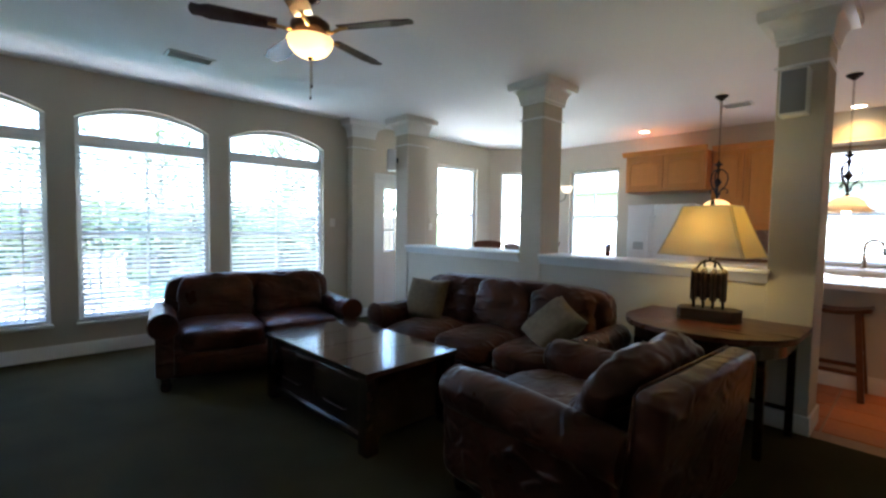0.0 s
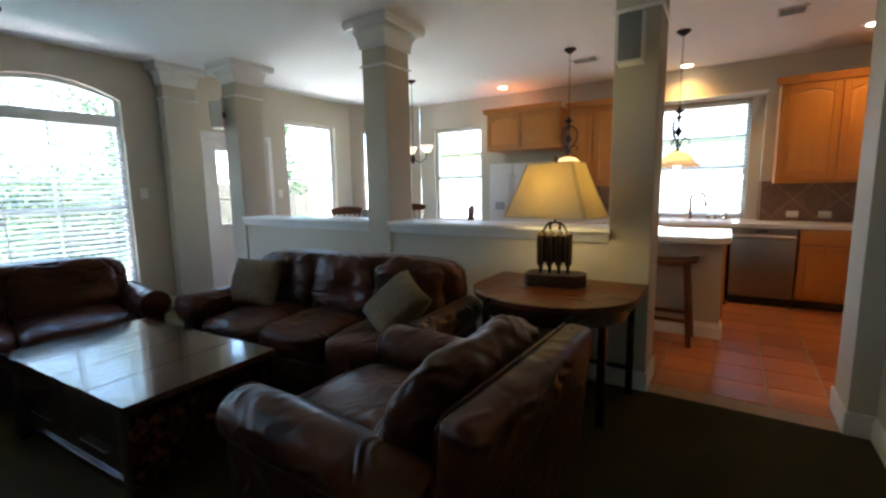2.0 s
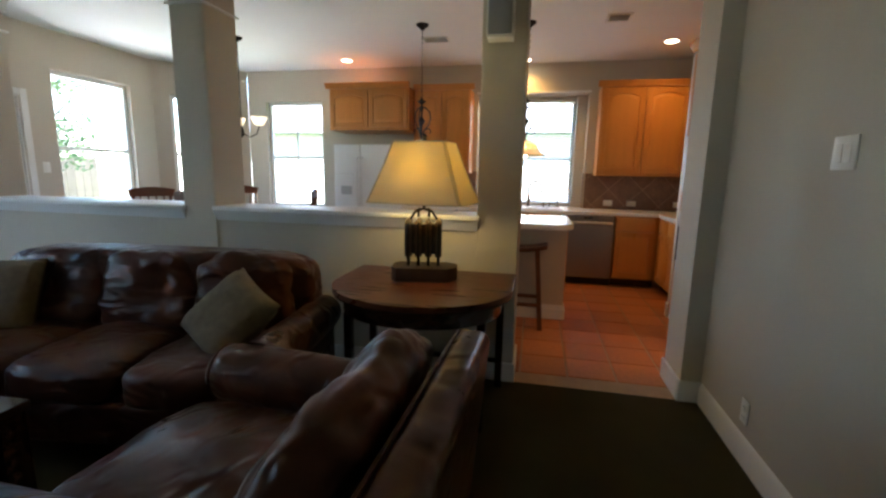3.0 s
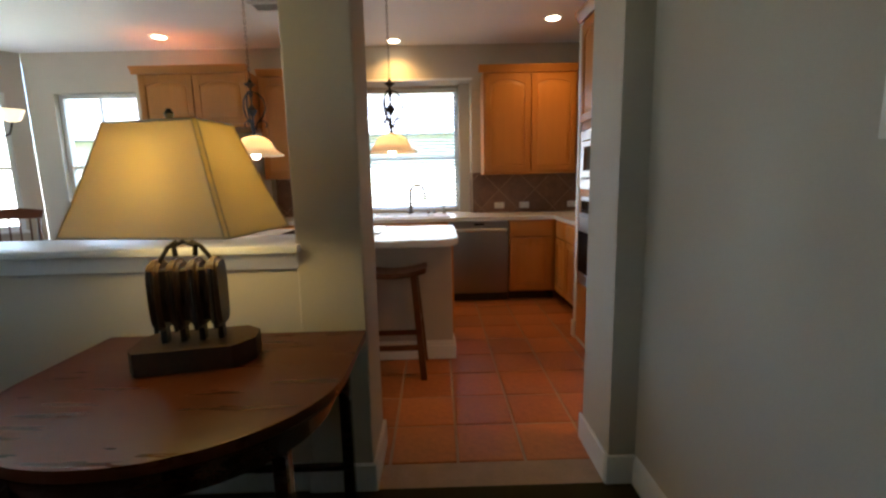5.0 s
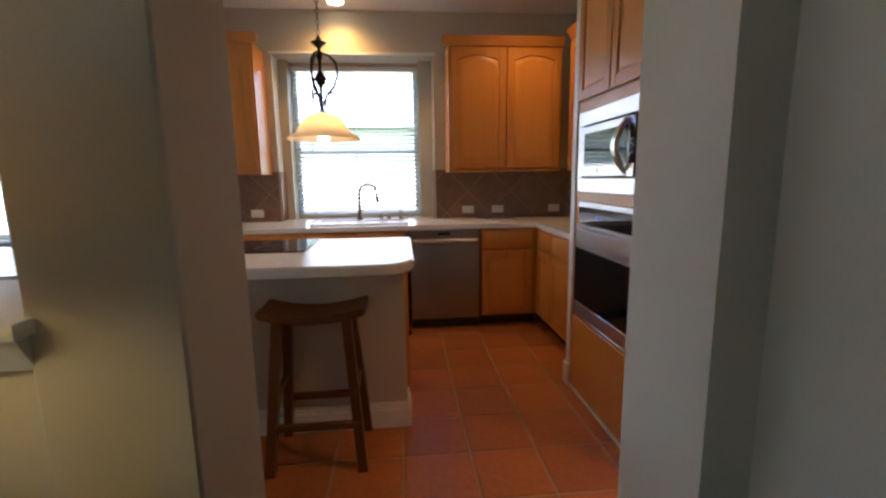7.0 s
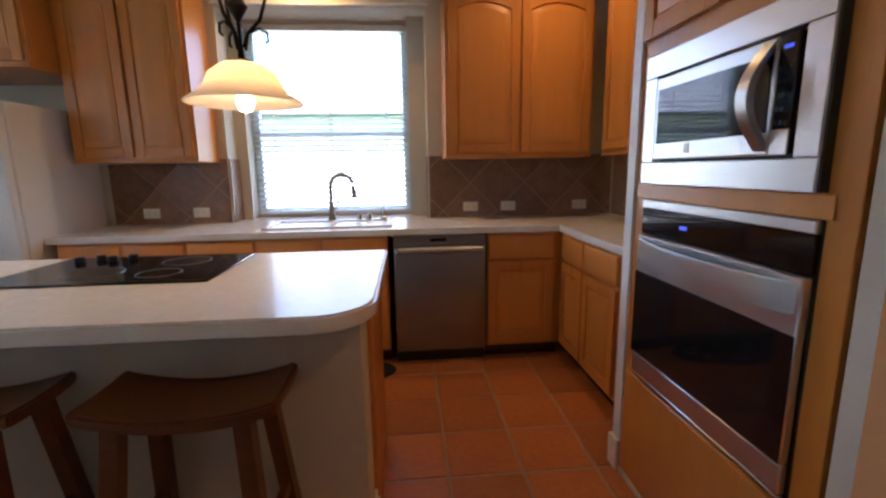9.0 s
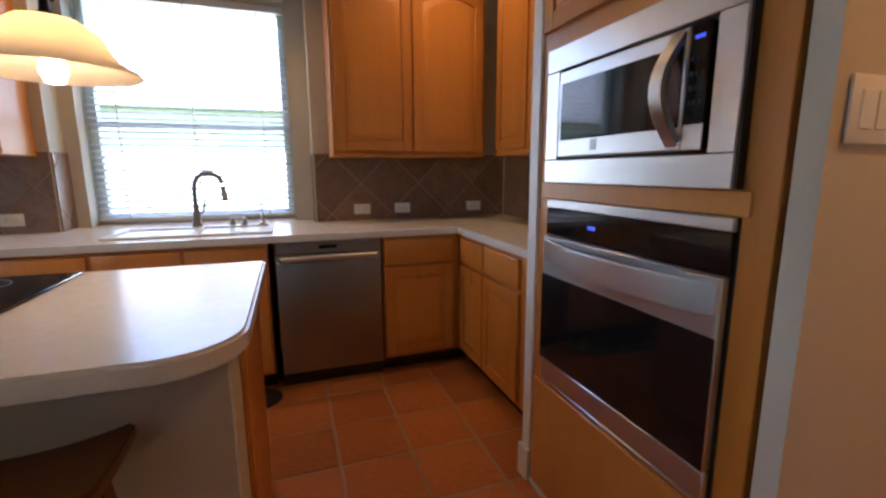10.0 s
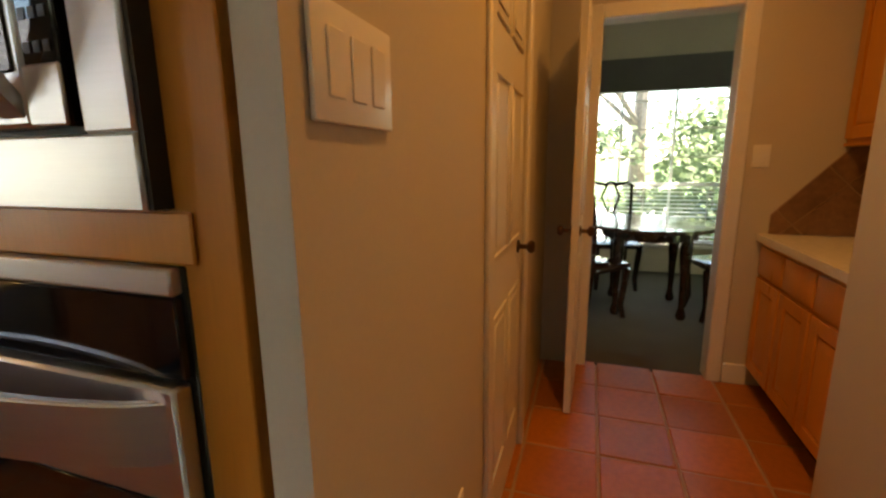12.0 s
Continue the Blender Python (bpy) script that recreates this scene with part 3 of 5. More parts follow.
# ---- wall plates ----
def switch_plate(gangs, at, label):
    w = 0.046 * gangs + 0.034
    p = thing("switch_plate", label, "light switch", at)
    part("plate", bx((-w / 2, -0.007, -0.058), (w / 2, 0, 0.058), 0.003, 2), PLATE, p)
    for g in range(gangs):
        xc = (g - (gangs - 1) / 2) * 0.046
        part("rocker", turn_bm(bx((xc - 0.016, -0.0095, -0.033), (xc + 0.016, -0.006, 0.033), 0.0015), pose(0, 0, 0, 1.5)), PLATE, p)
    return p


def outlet(at, label="white plastic double outlet"):
    p = thing("outlet", label, "outlet", at, group="outlets")
    part("plate", bx((-0.058, -0.006, -0.036), (0.058, 0, 0.036), 0.003, 2), PLATE, p)
    for s in (-1, 1):
        rc = part("receptacle", bx((s * 0.024 - 0.016, -0.009, -0.017), (s * 0.024 + 0.016, -0.005, 0.017), 0.004, 2), PLATE, p)
        for q in (-0.006, 0.006):
            part("slot", bx((s * 0.024 - 0.004, -0.0095, q - 0.001), (s * 0.024 + 0.004, -0.0088, q + 0.001)), BLACKP, rc)
    return p


switch_plate(3, pose(7.15, 1.309, 1.365), "white three-gang switch plate on the tan wall")
switch_plate(2, pose(6.729, -0.49, 1.437, 0, 0, -90), "white two-gang switch plate on the grey-beige wall")
switch_plate(1, pose(WX + 0.001, -0.18, 1.37, 0, 0, 90), "white switch plate near the corner")
switch_plate(1, pose(WX + 0.001, 1.64, 1.33, 0, 0, 90), "white switch plate on the wall of the breakfast bay")
switch_plate(1, pose(ENDX - 0.001, 0.215, 1.285, 0, 0, -90), "small white switch plate beside the doorway")
outlet(pose(6.729, -0.08, 0.25, 0, 90, -90), "white outlet low on the living room wall")
outlet(pose(7.54, 1.309, 0.46, 0, 90, 0), "white outlet low on the hall wall")

# ---- living room ----
def bun_foot(parent, x, y, h=0.11):
    part("leg", lathe([(0.02, 0), (0.035, 0.01), (0.042, 0.05), (0.03, 0.08), (0.034, h)], 14, (x, y, 0)), DWOOD, parent, "dark turned foot")


def rolled_arm(side, half, dpt_f, dpt_b, h=0.62, seedn=0):
    """One rolled arm: an upright side with a padded roll along its top."""
    out = half
    n = 18
    prof = [(out - 0.16, 0.14), (out - 0.03, 0.14), (out - 0.03, h - 0.16)]
    cx, cz, r = out - 0.085, h - 0.10, 0.105
    for k in range(n + 1):
        a = -0.9 + (math.pi + 1.6) * k / n
        prof.append((cx + r * math.cos(a), cz + r * math.sin(a)))
    prof.append((out - 0.16, h - 0.18))
    bm = bm_new()
    steps = 12
    rings = []
    for s in range(steps + 1):
        f = s / steps
        y = dpt_f + (dpt_b - dpt_f) * f
        sink = 0.05 * max(0, (f - 0.45)) + 0.018 * math.sin(f * math.pi)
        pull = 0.94 if s in (0, steps) else 1.0
        rings.append([bm.verts.new((side * (cx + (x - cx) * pull), y + (0.012 if s == 0 else 0), (z if z < 0.3 else cz + (z - cz) * pull - sink + 0.006 * noise.noise(Vector((x * 9, y * 7, z * 9 + seedn)))))) for x, z in prof])
    fs = []
    m = len(prof)
    for u, v in zip(rings, rings[1:]):
        for k in range(m):
            fs.append(bm.faces.new((u[k], u[(k + 1) % m], v[(k + 1) % m], v[k])))
    fs.append(bm.faces.new(rings[0])), fs.append(bm.faces.new(rings[-1][::-1]))
    bmesh.ops.recalc_face_normals(bm, faces=fs)
    return bm


def settee(name, label, category, width, seats, at, back_h=0.88, f=-0.47):
    s = thing(name, label, category, at, group="brown leather seating")
    half, b = width / 2, 0.47
    inner = half - 0.19
    part("seat_base", bx((-half + 0.05, f + 0.06, 0.10), (half - 0.05, b - 0.02, 0.33), 0.03, 3), LEATHER, s)
    part("front_rail", puff((-inner - 0.02, f + 0.02, 0.11), (inner + 0.02, f + 0.10, 0.30), 8, 8, 0.004, 3), LEATHER, s)
    part("backrest", puff((-half + 0.10, 0.20, 0.12), (half - 0.10, b, back_h), 7, 16, 0.008, 5, 0.0), LEATHER, s)
    for k in range(seats):
        w = 2 * inner / seats
        x0 = -inner + k * w
        part("seat_cushion", puff((x0 + 0.004, f - 0.005, 0.29), (x0 + w - 0.004, 0.26, 0.475), 5.5, 14, 0.012, k + 11, 0.025), LEATHER, s)
        bm = puff((x0 + 0.006, -0.02, -0.235), (x0 + w - 0.006, 0.215, 0.235), 4.2, 18, 0.032, k + 21, 0.0)
        part("back_cushion", turn_bm(bm, pose(0, 0.155, 0.655 + (back_h - 0.88), -13)), LEATHER, s)
    for sd in (-1, 1):
        arm = part("arm", rolled_arm(sd, half, f + 0.015, b - 0.06, 0.635, sd * 3), LEATHER, s)
        sc = turn_bm(lathe([(0.004, -0.016), (0.085, -0.012), (0.094, 0.0), (0.080, 0.006), (0.004, 0.006)], 20), pose(sd * (half - 0.085), f + 0.016, 0.535, 90))
        part("arm_scroll", sc, LEATHER, arm, "round pleated leather arm front")
        part("welt", tube([(sd * (half - 0.085 + 0.1 * math.cos(a)), f + 0.012, 0.535 + 0.1 * math.sin(a)) for a in [k * math.pi / 12 for k in range(-5, 18)]], 0.006, 6), LEATHER, arm)
        for yy in (f + 0.09, b - 0.08):
            bun_foot(s, sd * (half - 0.10), yy)
    return s


settee("sofa", "worn dark brown leather sofa with three soft cushions", "sofa", 2.06, 3, pose(3.60, -0.43, 0, 0, 0, 7.5), 0.88, -0.45)
settee("loveseat", "worn dark brown leather loveseat below the arched windows", "loveseat", 1.70, 2, pose(1.82, -1.71, 0, 0, 0, 80), 0.86)


def club_chair(at):
    c = thing("armchair", "dark brown leather armchair with a slumped loose cushion", "armchair", at, group="brown leather seating")
    half, f, b = 0.53, -0.55, 0.50
    part("seat_base", bx((-half + 0.06, f + 0.08, 0.10), (half - 0.06, b - 0.03, 0.33), 0.03, 3), LEATHER, c)
    part("backrest", turn_bm(bx((-half + 0.04, -0.06, 0.14), (half - 0.04, 0.06, 0.80), 0.035, 4), pose(0, b - 0.06, 0, -5)), LEATHER, c)
    part("welt", turn_bm(tube([(-half + 0.05, -0.055, 0.20), (-half + 0.05, -0.055, 0.77), (-half + 0.09, -0.055, 0.795), (half - 0.09, -0.055, 0.795), (half - 0.05, -0.055, 0.77), (half - 0.05, -0.055, 0.20)], 0.007, 6), pose(0, b - 0.06, 0, -5)), LEATHER, c)
    part("seat_cushion", puff((-half + 0.20, f - 0.01, 0.29), (half - 0.20, 0.25, 0.49), 5, 16, 0.014, 6, 0.03), LEATHER, c)
    part("back_cushion", turn_bm(puff((-half + 0.12, -0.10, -0.29), (half - 0.12, 0.10, 0.29), 3.2, 36, 0.028, 9), pose(0, 0.22, 0.615, -34)), LEATHER, c, "crumpled soft leather back cushion")
    for sd in (-1, 1):
        xa = sd * (half - 0.095)
        arm = part("arm", puff((xa - 0.085, f + 0.03, 0.10), (xa + 0.085, b - 0.10, 0.56), 9, 14, 0.006, sd * 2 + 31), LEATHER, c)
        ln = b - 0.08 - f
        prof = [(0.004, 0.0), (0.05, 0.004), (0.085, 0.018), (0.106, 0.045), (0.115, 0.09), (0.118, 0.3), (0.112, ln * 0.55), (0.104, ln * 0.8), (0.098, ln), (0.004, ln + 0.004)]
        roll = turn_bm(lathe(prof, 30), pose(xa, f - 0.005, 0.525, -90))
        for v in roll.verts:
            w = noise.noise(v.co * 6 + Vector((0, 0, sd * 4)))
            v.co += Vector((0.006 * w, 0, 0.008 * w - 0.03 * max(0.0, v.co.y)))
        part("arm_roll", roll, LEATHER, arm, "fat padded roll on top of the arm")
        part("welt", tube([(xa + 0.108 * math.cos(a), f + 0.045, 0.525 + 0.108 * math.sin(a)) for a in [k * math.pi / 14 for k in range(-3, 18)]], 0.005, 6), LEATHER, arm)
        for yy in (f + 0.10, b - 0.08):
            bun_foot(c, sd * (half - 0.10), yy)
    return c


club_chair(pose(4.985, -1.245, 0, 0, 0, -92))

def pillow_bm(h, t, seedn):
    bm = bm_new()
    bmesh.ops.create_cube(bm, size=2)
    bmesh.ops.subdivide_edges(bm, edges=list(bm.edges), cuts=14, use_grid_fill=True)
    for v in bm.verts:
        x, y = v.co.x, v.co.y
        k = max(0.0, (1 - x ** 4) * (1 - y ** 4)) ** 0.5
        pinch = 1 - 0.07 * (1 - x * x) * (y * y) - 0.07 * (1 - y * y) * (x * x)
        w = 0.010 * noise.noise(Vector((x * 2.5, y * 2.5, v.co.z + seedn)))
        v.co = (x * h * pinch, y * h * pinch, v.co.z * (0.006 + t * k) + w)
    return bm


for nm, at, sd in (("throw_pillow", pose(2.86, -0.50, 0.64, 66, 0, 18), 1), ("throw_pillow", pose(4.21, -0.40, 0.61, 44, 18, -30), 2)):
    solid(nm, pillow_bm(0.21, 0.085, sd * 17), PILLOW, "mottled olive square pillow propped on the sofa", "pillow", "pillows on the sofa", at=at)

# coffee table
ct = thing("coffee_table", "large dark polished wooden coffee table with drawers", "coffee table", pose(3.29, -1.54, 0, 0, 0, 3))
L, D = 0.665, 0.38
for k in range(4):
    x0 = -L + k * 2 * L / 4
    part("plank", bx((x0 + 0.0015, -D, 0.468), (x0 + L / 2 - 0.0015, D, 0.502), 0.002, 1), TOPW, ct)
part("body", bx((-L + 0.06, -D + 0.05, 0.07), (L - 0.06, D - 0.05, 0.468), 0.006), DWOOD, ct)
for sy in (-1, 1):
    for k in (0, 1):
        x0 = -L + 0.09 + k * (L - 0.09)
        dr = part("drawer", bx((x0 + 0.01, sy * (D - 0.05) - 0.009, 0.19), (x0 + L - 0.10, sy * (D - 0.05) + 0.009, 0.43), 0.006, 2), DWOOD, ct)
        part("drawer_pull", tube([(x0 + 0.14, sy * (D - 0.040), 0.215), (x0 + 0.15, sy * (D - 0.028), 0.21), (x0 + 0.39, sy * (D - 0.028), 0.21), (x0 + 0.40, sy * (D - 0.040), 0.215)], 0.004, 6), IRON, dr)
part("shelf_rail", bx((-L + 0.10, -D + 0.035, 0.06), (L - 0.1, -D + 0.05, 0.10), 0.003), DWOOD, ct)
for sx in (-1, 1):
    for sy in (-1, 1):
        part("leg", bx((sx * (L - 0.055) - 0.045, sy * (D - 0.055) - 0.045, 0), (sx * (L - 0.055) + 0.045, sy * (D - 0.055) + 0.045, 0.468), 0.008, 2), DWOOD, ct)

# half-round side table
st = thing("side_table", "half-round cherry side table with dark legs against the wall", "side table", pose(5.10, 0.06, 0))
R = 0.505
outline = [(R * math.cos(a), 0.9 * R * math.sin(a)) for a in [math.pi + math.pi * k / 40 for k in range(41)]] + [(R, 0.385), (-R, 0.385)]
part("tabletop", turn_bm(poly(outline, "z", 0.702, 0.732), pose(0, 0, 0)), CHERRY, st)
part("edge_band", poly([(x * 0.985, y * 0.985) for x, y in outline], "z", 0.690, 0.702), DWOOD, st)
part("apron", poly([(x * 0.88, y * 0.88) for x, y in outline], "z", 0.60, 0.690), DWOOD, st)
for ax, ay in ((-0.42, 0.33), (0.42, 0.33), (-0.36, -0.20), (0.36, -0.20), (0.0, -0.38)):
    part("leg", bx((ax - 0.022, ay - 0.022, 0), (ax + 0.022, ay + 0.022, 0.60), 0.005), DWOOD, st)
part("stretcher", bx((-0.42, 0.32, 0.16), (0.42, 0.34, 0.19), 0.004), DWOOD, st)

# table lamp made of a pulley block
tl = thing("table_lamp", "lit table lamp on an old wooden pulley block", "table lamp", pose(5.07, 0.19, 0.733, 0, 0, 11))
part("base", poly([(-0.18, -0.06), (-0.15, -0.105), (0.14, -0.105), (0.20, -0.035), (0.20, 0.05), (0.15, 0.105), (-0.15, 0.105), (-0.18, 0.05)], "z", 0, 0.075), BLOCKW, tl, "rough wooden plinth")
for k, xx in enumerate((-0.087, -0.029, 0.029, 0.087)):
    prof = [(0.066 * math.copysign(abs(math.cos(a)) ** 0.6, math.cos(a)), 0.235 + 0.118 * math.copysign(abs(math.sin(a)) ** 0.6, math.sin(a))) for a in [2 * math.pi * j / 28 for j in range(28)]]
    cb = poly(prof, "x", xx - 0.019, xx + 0.019)
    bmesh.ops.bevel(cb, geom=[e for e in cb.edges if abs(e.verts[0].co.x - e.verts[1].co.x) < 1e-6], offset=0.011, segments=3, affect="EDGES")
    ck = part("cheek", cb, BLOCKW, tl, "oval wooden cheek of the block")
    if k < 3:
        part("sheave", turn_bm(lathe([(0.02, -0.009), (0.056, -0.009), (0.048, 0), (0.056, 0.009), (0.02, 0.009)], 18), pose(xx + 0.029, 0, 0.235, 0, 90)), IRON, ck, "iron pulley wheel")
    part("strap_foot", bx((xx - 0.009, -0.02, 0.072), (xx + 0.009, 0.02, 0.13), 0.003), IRON, tl)
    part("iron_strap", tube([(xx, -0.064, 0.125), (xx, -0.069, 0.235), (xx, -0.062, 0.325)], 0.007, 6), IRON, tl)
part("core", bx((-0.086, -0.046, 0.15), (0.086, 0.046, 0.325), 0.006), IRON, tl, "dark inner frame of the block")
for sd in (-1, 1):
    part("bracket", tube([(sd * 0.085, 0, 0.335), (sd * 0.05, 0, 0.39), (sd * 0.02, 0, 0.41)], 0.008, 6), IRON, tl)
part("hook", tube([(-0.03, 0, 0.36), (-0.032, 0, 0.395), (0, 0, 0.41), (0.032, 0, 0.395), (0.03, 0, 0.36)], 0.009, 8), IRON, tl)
part("stem", lathe([(0.009, 0.40), (0.009, 0.785), (0.015, 0.79), (0.011, 0.80), (0.015, 0.812), (0.006, 0.828)], 10), IRON, tl)
part("bulb", lathe([(0.012, 0.50), (0.03, 0.54), (0.033, 0.565), (0.02, 0.595), (0.003, 0.60)], 12), BULB, tl)


def shade_wall(bw, bd, tw, td, z0, z1, thick=0.002):
    bm = bm_new()
    rings = []
    n = 10
    for s in range(n + 1):
        f = s / n
        g = f + 0.03 * math.sin(math.pi * f)
        w, d = bw + (tw - bw) * g, bd + (td - bd) * g
        c = 0.010
        pts = []
        for sx, sy in ((-1, -1), (1, -1), (1, 1), (-1, 1)):
            x, y = sx * w / 2, sy * d / 2
            pts += [(x, y - sy * c), (x - sx * c, y)] if sx * sy > 0 else [(x - sx * c, y), (x, y - sy * c)]
        rings.append([bm.verts.new((x, y, z0 + (z1 - z0) * f)) for x, y in pts])
    for u, v in zip(rings, rings[1:]):
        for k in range(8):
            bm.faces.new((u[k], u[(k + 1) % 8], v[(k + 1) % 8], v[k]))
    bmesh.ops.recalc_face_normals(bm, faces=list(bm.faces))
    bmesh.ops.solidify(bm, geom=list(bm.faces), thickness=thick)
    return bm


shd = part("shade", shade_wall(0.56, 0.36, 0.31, 0.19, 0.44, 0.782), SHADE, tl, "cream panelled cloth shade glowing yellow", pose(0, 0, 0, 0, 0, -20))
for sx in (-1, 1):
    for sy in (-1, 1):
        for o in (0.0, 0.010):
            pts = []
            for s in range(9):
                f = s / 8
                g = f + 0.03 * math.sin(math.pi * f)
                w, d = 0.56 + (0.31 - 0.56) * g, 0.36 + (0.19 - 0.36) * g
                pts.append((sx * (w / 2 + 0.002 - o), sy * (d / 2 + 0.002 - (0.010 - o)), 0.44 + 0.342 * f))
            part("seam", tube(pts, 0.0024, 5), BIND, shd, "beige cloth seam")
for w, d, z in ((0.56, 0.36, 0.442), (0.31, 0.19, 0.780)):
    cs = [(sx * w / 2 - (sx * 0.010 if q else 0), sy * d / 2 - (0 if q else sy * 0.010), z) for sx, sy, q in ((-1, -1, 0), (-1, -1, 1), (1, -1, 1), (1, -1, 0), (1, 1, 0), (1, 1, 1), (-1, 1, 1), (-1, 1, 0), (-1, -1, 0))]
    part("trim_band", tube(cs, 0.0035, 5), BIND, shd, "beige cloth edge band")


def speaker(at, label):
    s = thing("wall_speaker", label, "speaker", at, group="wall speakers")
    part("cabinet", bx((-0.075, -0.115, -0.145), (0.075, 0, 0.145), 0.006, 2), WHITE, s)
    part("grille", bx((-0.065, -0.124, -0.132), (0.065, -0.113, 0.135), 0.006, 2), SPEAK, s, "dark grey cloth grille")
    part("wall_bracket", bx((-0.02, 0, -0.03), (0.02, 0.03, 0.03)), BLACKP, s)


speaker(pose(5.455, HWY - 0.032, 2.24, 0, 0, 0), "small speaker with dark grille on the column")
speaker(pose(1.10, HWY - 0.05, 2.235, 0, 0, -35), "small speaker turned outward on the column")

# ceiling fan
fan = thing("ceiling_fan", "dark bronze ceiling fan with a lit frosted bowl", "ceiling fan", pose(3.37, -1.93, CH))
part("canopy", lathe([(0.015, -0.07), (0.06, -0.05), (0.075, -0.001)], 24), BRONZE, fan)
part("downrod", lathe([(0.012, -0.16), (0.012, -0.06)], 10), BRONZE, fan)
part("motor", lathe([(0.05, -0.29), (0.10, -0.275), (0.125, -0.24), (0.12, -0.20), (0.08, -0.17), (0.03, -0.155)], 28), BRONZE, fan)
for k in range(5):
    a = 35 + 72 * k
    pts = []
    for s in range(11):
        f = s / 10
        pts.append((0.20 + 0.46 * f, 0.055 + 0.018 * f + (0.0 if f < 0.9 else -0.02)))
    ol = pts + [(0.675, 0.02), (0.675, -0.02)] + [(x, -y) for x, y in pts[::-1]]
    part("blade", turn_bm(poly(ol, "z", -0.004, 0.004), pose(0, 0, -0.235, 0, 0, a) @ pose(0, 0, 0, 11)), DWOOD, fan, "dark wooden blade")
    part("blade_iron", turn_bm(tube([(0.09, 0, -0.01), (0.14, 0.015, -0.025), (0.20, 0.0, -0.012), (0.25, 0.0, -0.006)], 0.012, 6), pose(0, 0, -0.232, 0, 0, a)), BRASS, fan, "scrolled brass blade arm")
part("light_bowl", lathe([(0.004, -0.405), (0.06, -0.40), (0.105, -0.375), (0.135, -0.335), (0.145, -0.295), (0.138, -0.295), (0.128, -0.33), (0.10, -0.365), (0.05, -0.39), (0.004, -0.395)], 32), FANGL, fan, "frosted glass bowl")
part("bulb", lathe([(0.01, -0.29), (0.028, -0.32), (0.02, -0.35), (0.003, -0.355)], 12, (0.05, 0.03, 0)), BULB, fan)
part("bulb", lathe([(0.01, -0.29), (0.028, -0.32), (0.02, -0.35), (0.003, -0.355)], 12, (-0.05, -0.03, 0)), BULB, fan)
part("finial", lathe([(0.004, -0.43), (0.014, -0.42), (0.018, -0.405), (0.004, -0.40)], 12), BRONZE, fan)
for dx, dz in ((0.0, 0.65), (0.02, 0.58)):
    part("pull_chain", tube([(dx, 0, -0.40), (dx, 0, -dz)], 0.0018, 5), BRASS, fan)
    part("pull_knob", lathe([(0.002, -dz - 0.02), (0.007, -dz - 0.012), (0.004, -dz)], 8, (dx, 0, 0)), BRONZE, fan)


def vent(at, w, d, label):
    v = thing("ceiling_vent", label, "vent", at, group="ceiling vents")
    bm = bm_new()
    for a, b in (((-w / 2, -d / 2), (w / 2, -d / 2 + 0.025)), ((-w / 2, d / 2 - 0.025), (w / 2, d / 2)), ((-w / 2, -d / 2 + 0.025), (-w / 2 + 0.025, d / 2 - 0.025)), ((w / 2 - 0.025, -d / 2 + 0.025), (w / 2, d / 2 - 0.025))):
        add_box(bm, (a[0], a[1], -0.012), (b[0], b[1], -0.001), 0.003)
    part("vent_frame", bm, WHITE, v)
    part("backing", bx((-w / 2 + 0.02, -d / 2 + 0.02, -0.003), (w / 2 - 0.02, d / 2 - 0.02, -0.001)), GREYW, v)
    for k in range(5):
        y = -d / 2 + 0.03 + (d - 0.06) * (k + 0.5) / 5
        part("louvre", turn_bm(bx((-w / 2 + 0.024, -0.011, -0.001), (w / 2 - 0.024, 0.011, 0.001)), pose(0, y, -0.011, 35)), WHITE, v)


vent(pose(1.58, -2.20, CH, 0, 0, 90), 0.38, 0.19, "white slotted ceiling air vent in the living room")
vent(pose(4.52, 2.80, CH), 0.30, 0.20, "white slotted ceiling air vent in the kitchen")
vent(pose(6.37, 2.36, CH), 0.22, 0.22, "small white square ceiling air vent")


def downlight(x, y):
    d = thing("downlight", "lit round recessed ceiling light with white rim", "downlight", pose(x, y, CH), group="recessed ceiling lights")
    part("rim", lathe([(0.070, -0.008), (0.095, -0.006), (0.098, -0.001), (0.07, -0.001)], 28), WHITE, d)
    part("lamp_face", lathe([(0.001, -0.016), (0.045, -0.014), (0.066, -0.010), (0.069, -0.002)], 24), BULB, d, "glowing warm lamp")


# last two: fittings added out of view in the hall, matching its added lamps
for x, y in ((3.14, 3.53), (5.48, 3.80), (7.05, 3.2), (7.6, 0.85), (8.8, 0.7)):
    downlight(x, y)

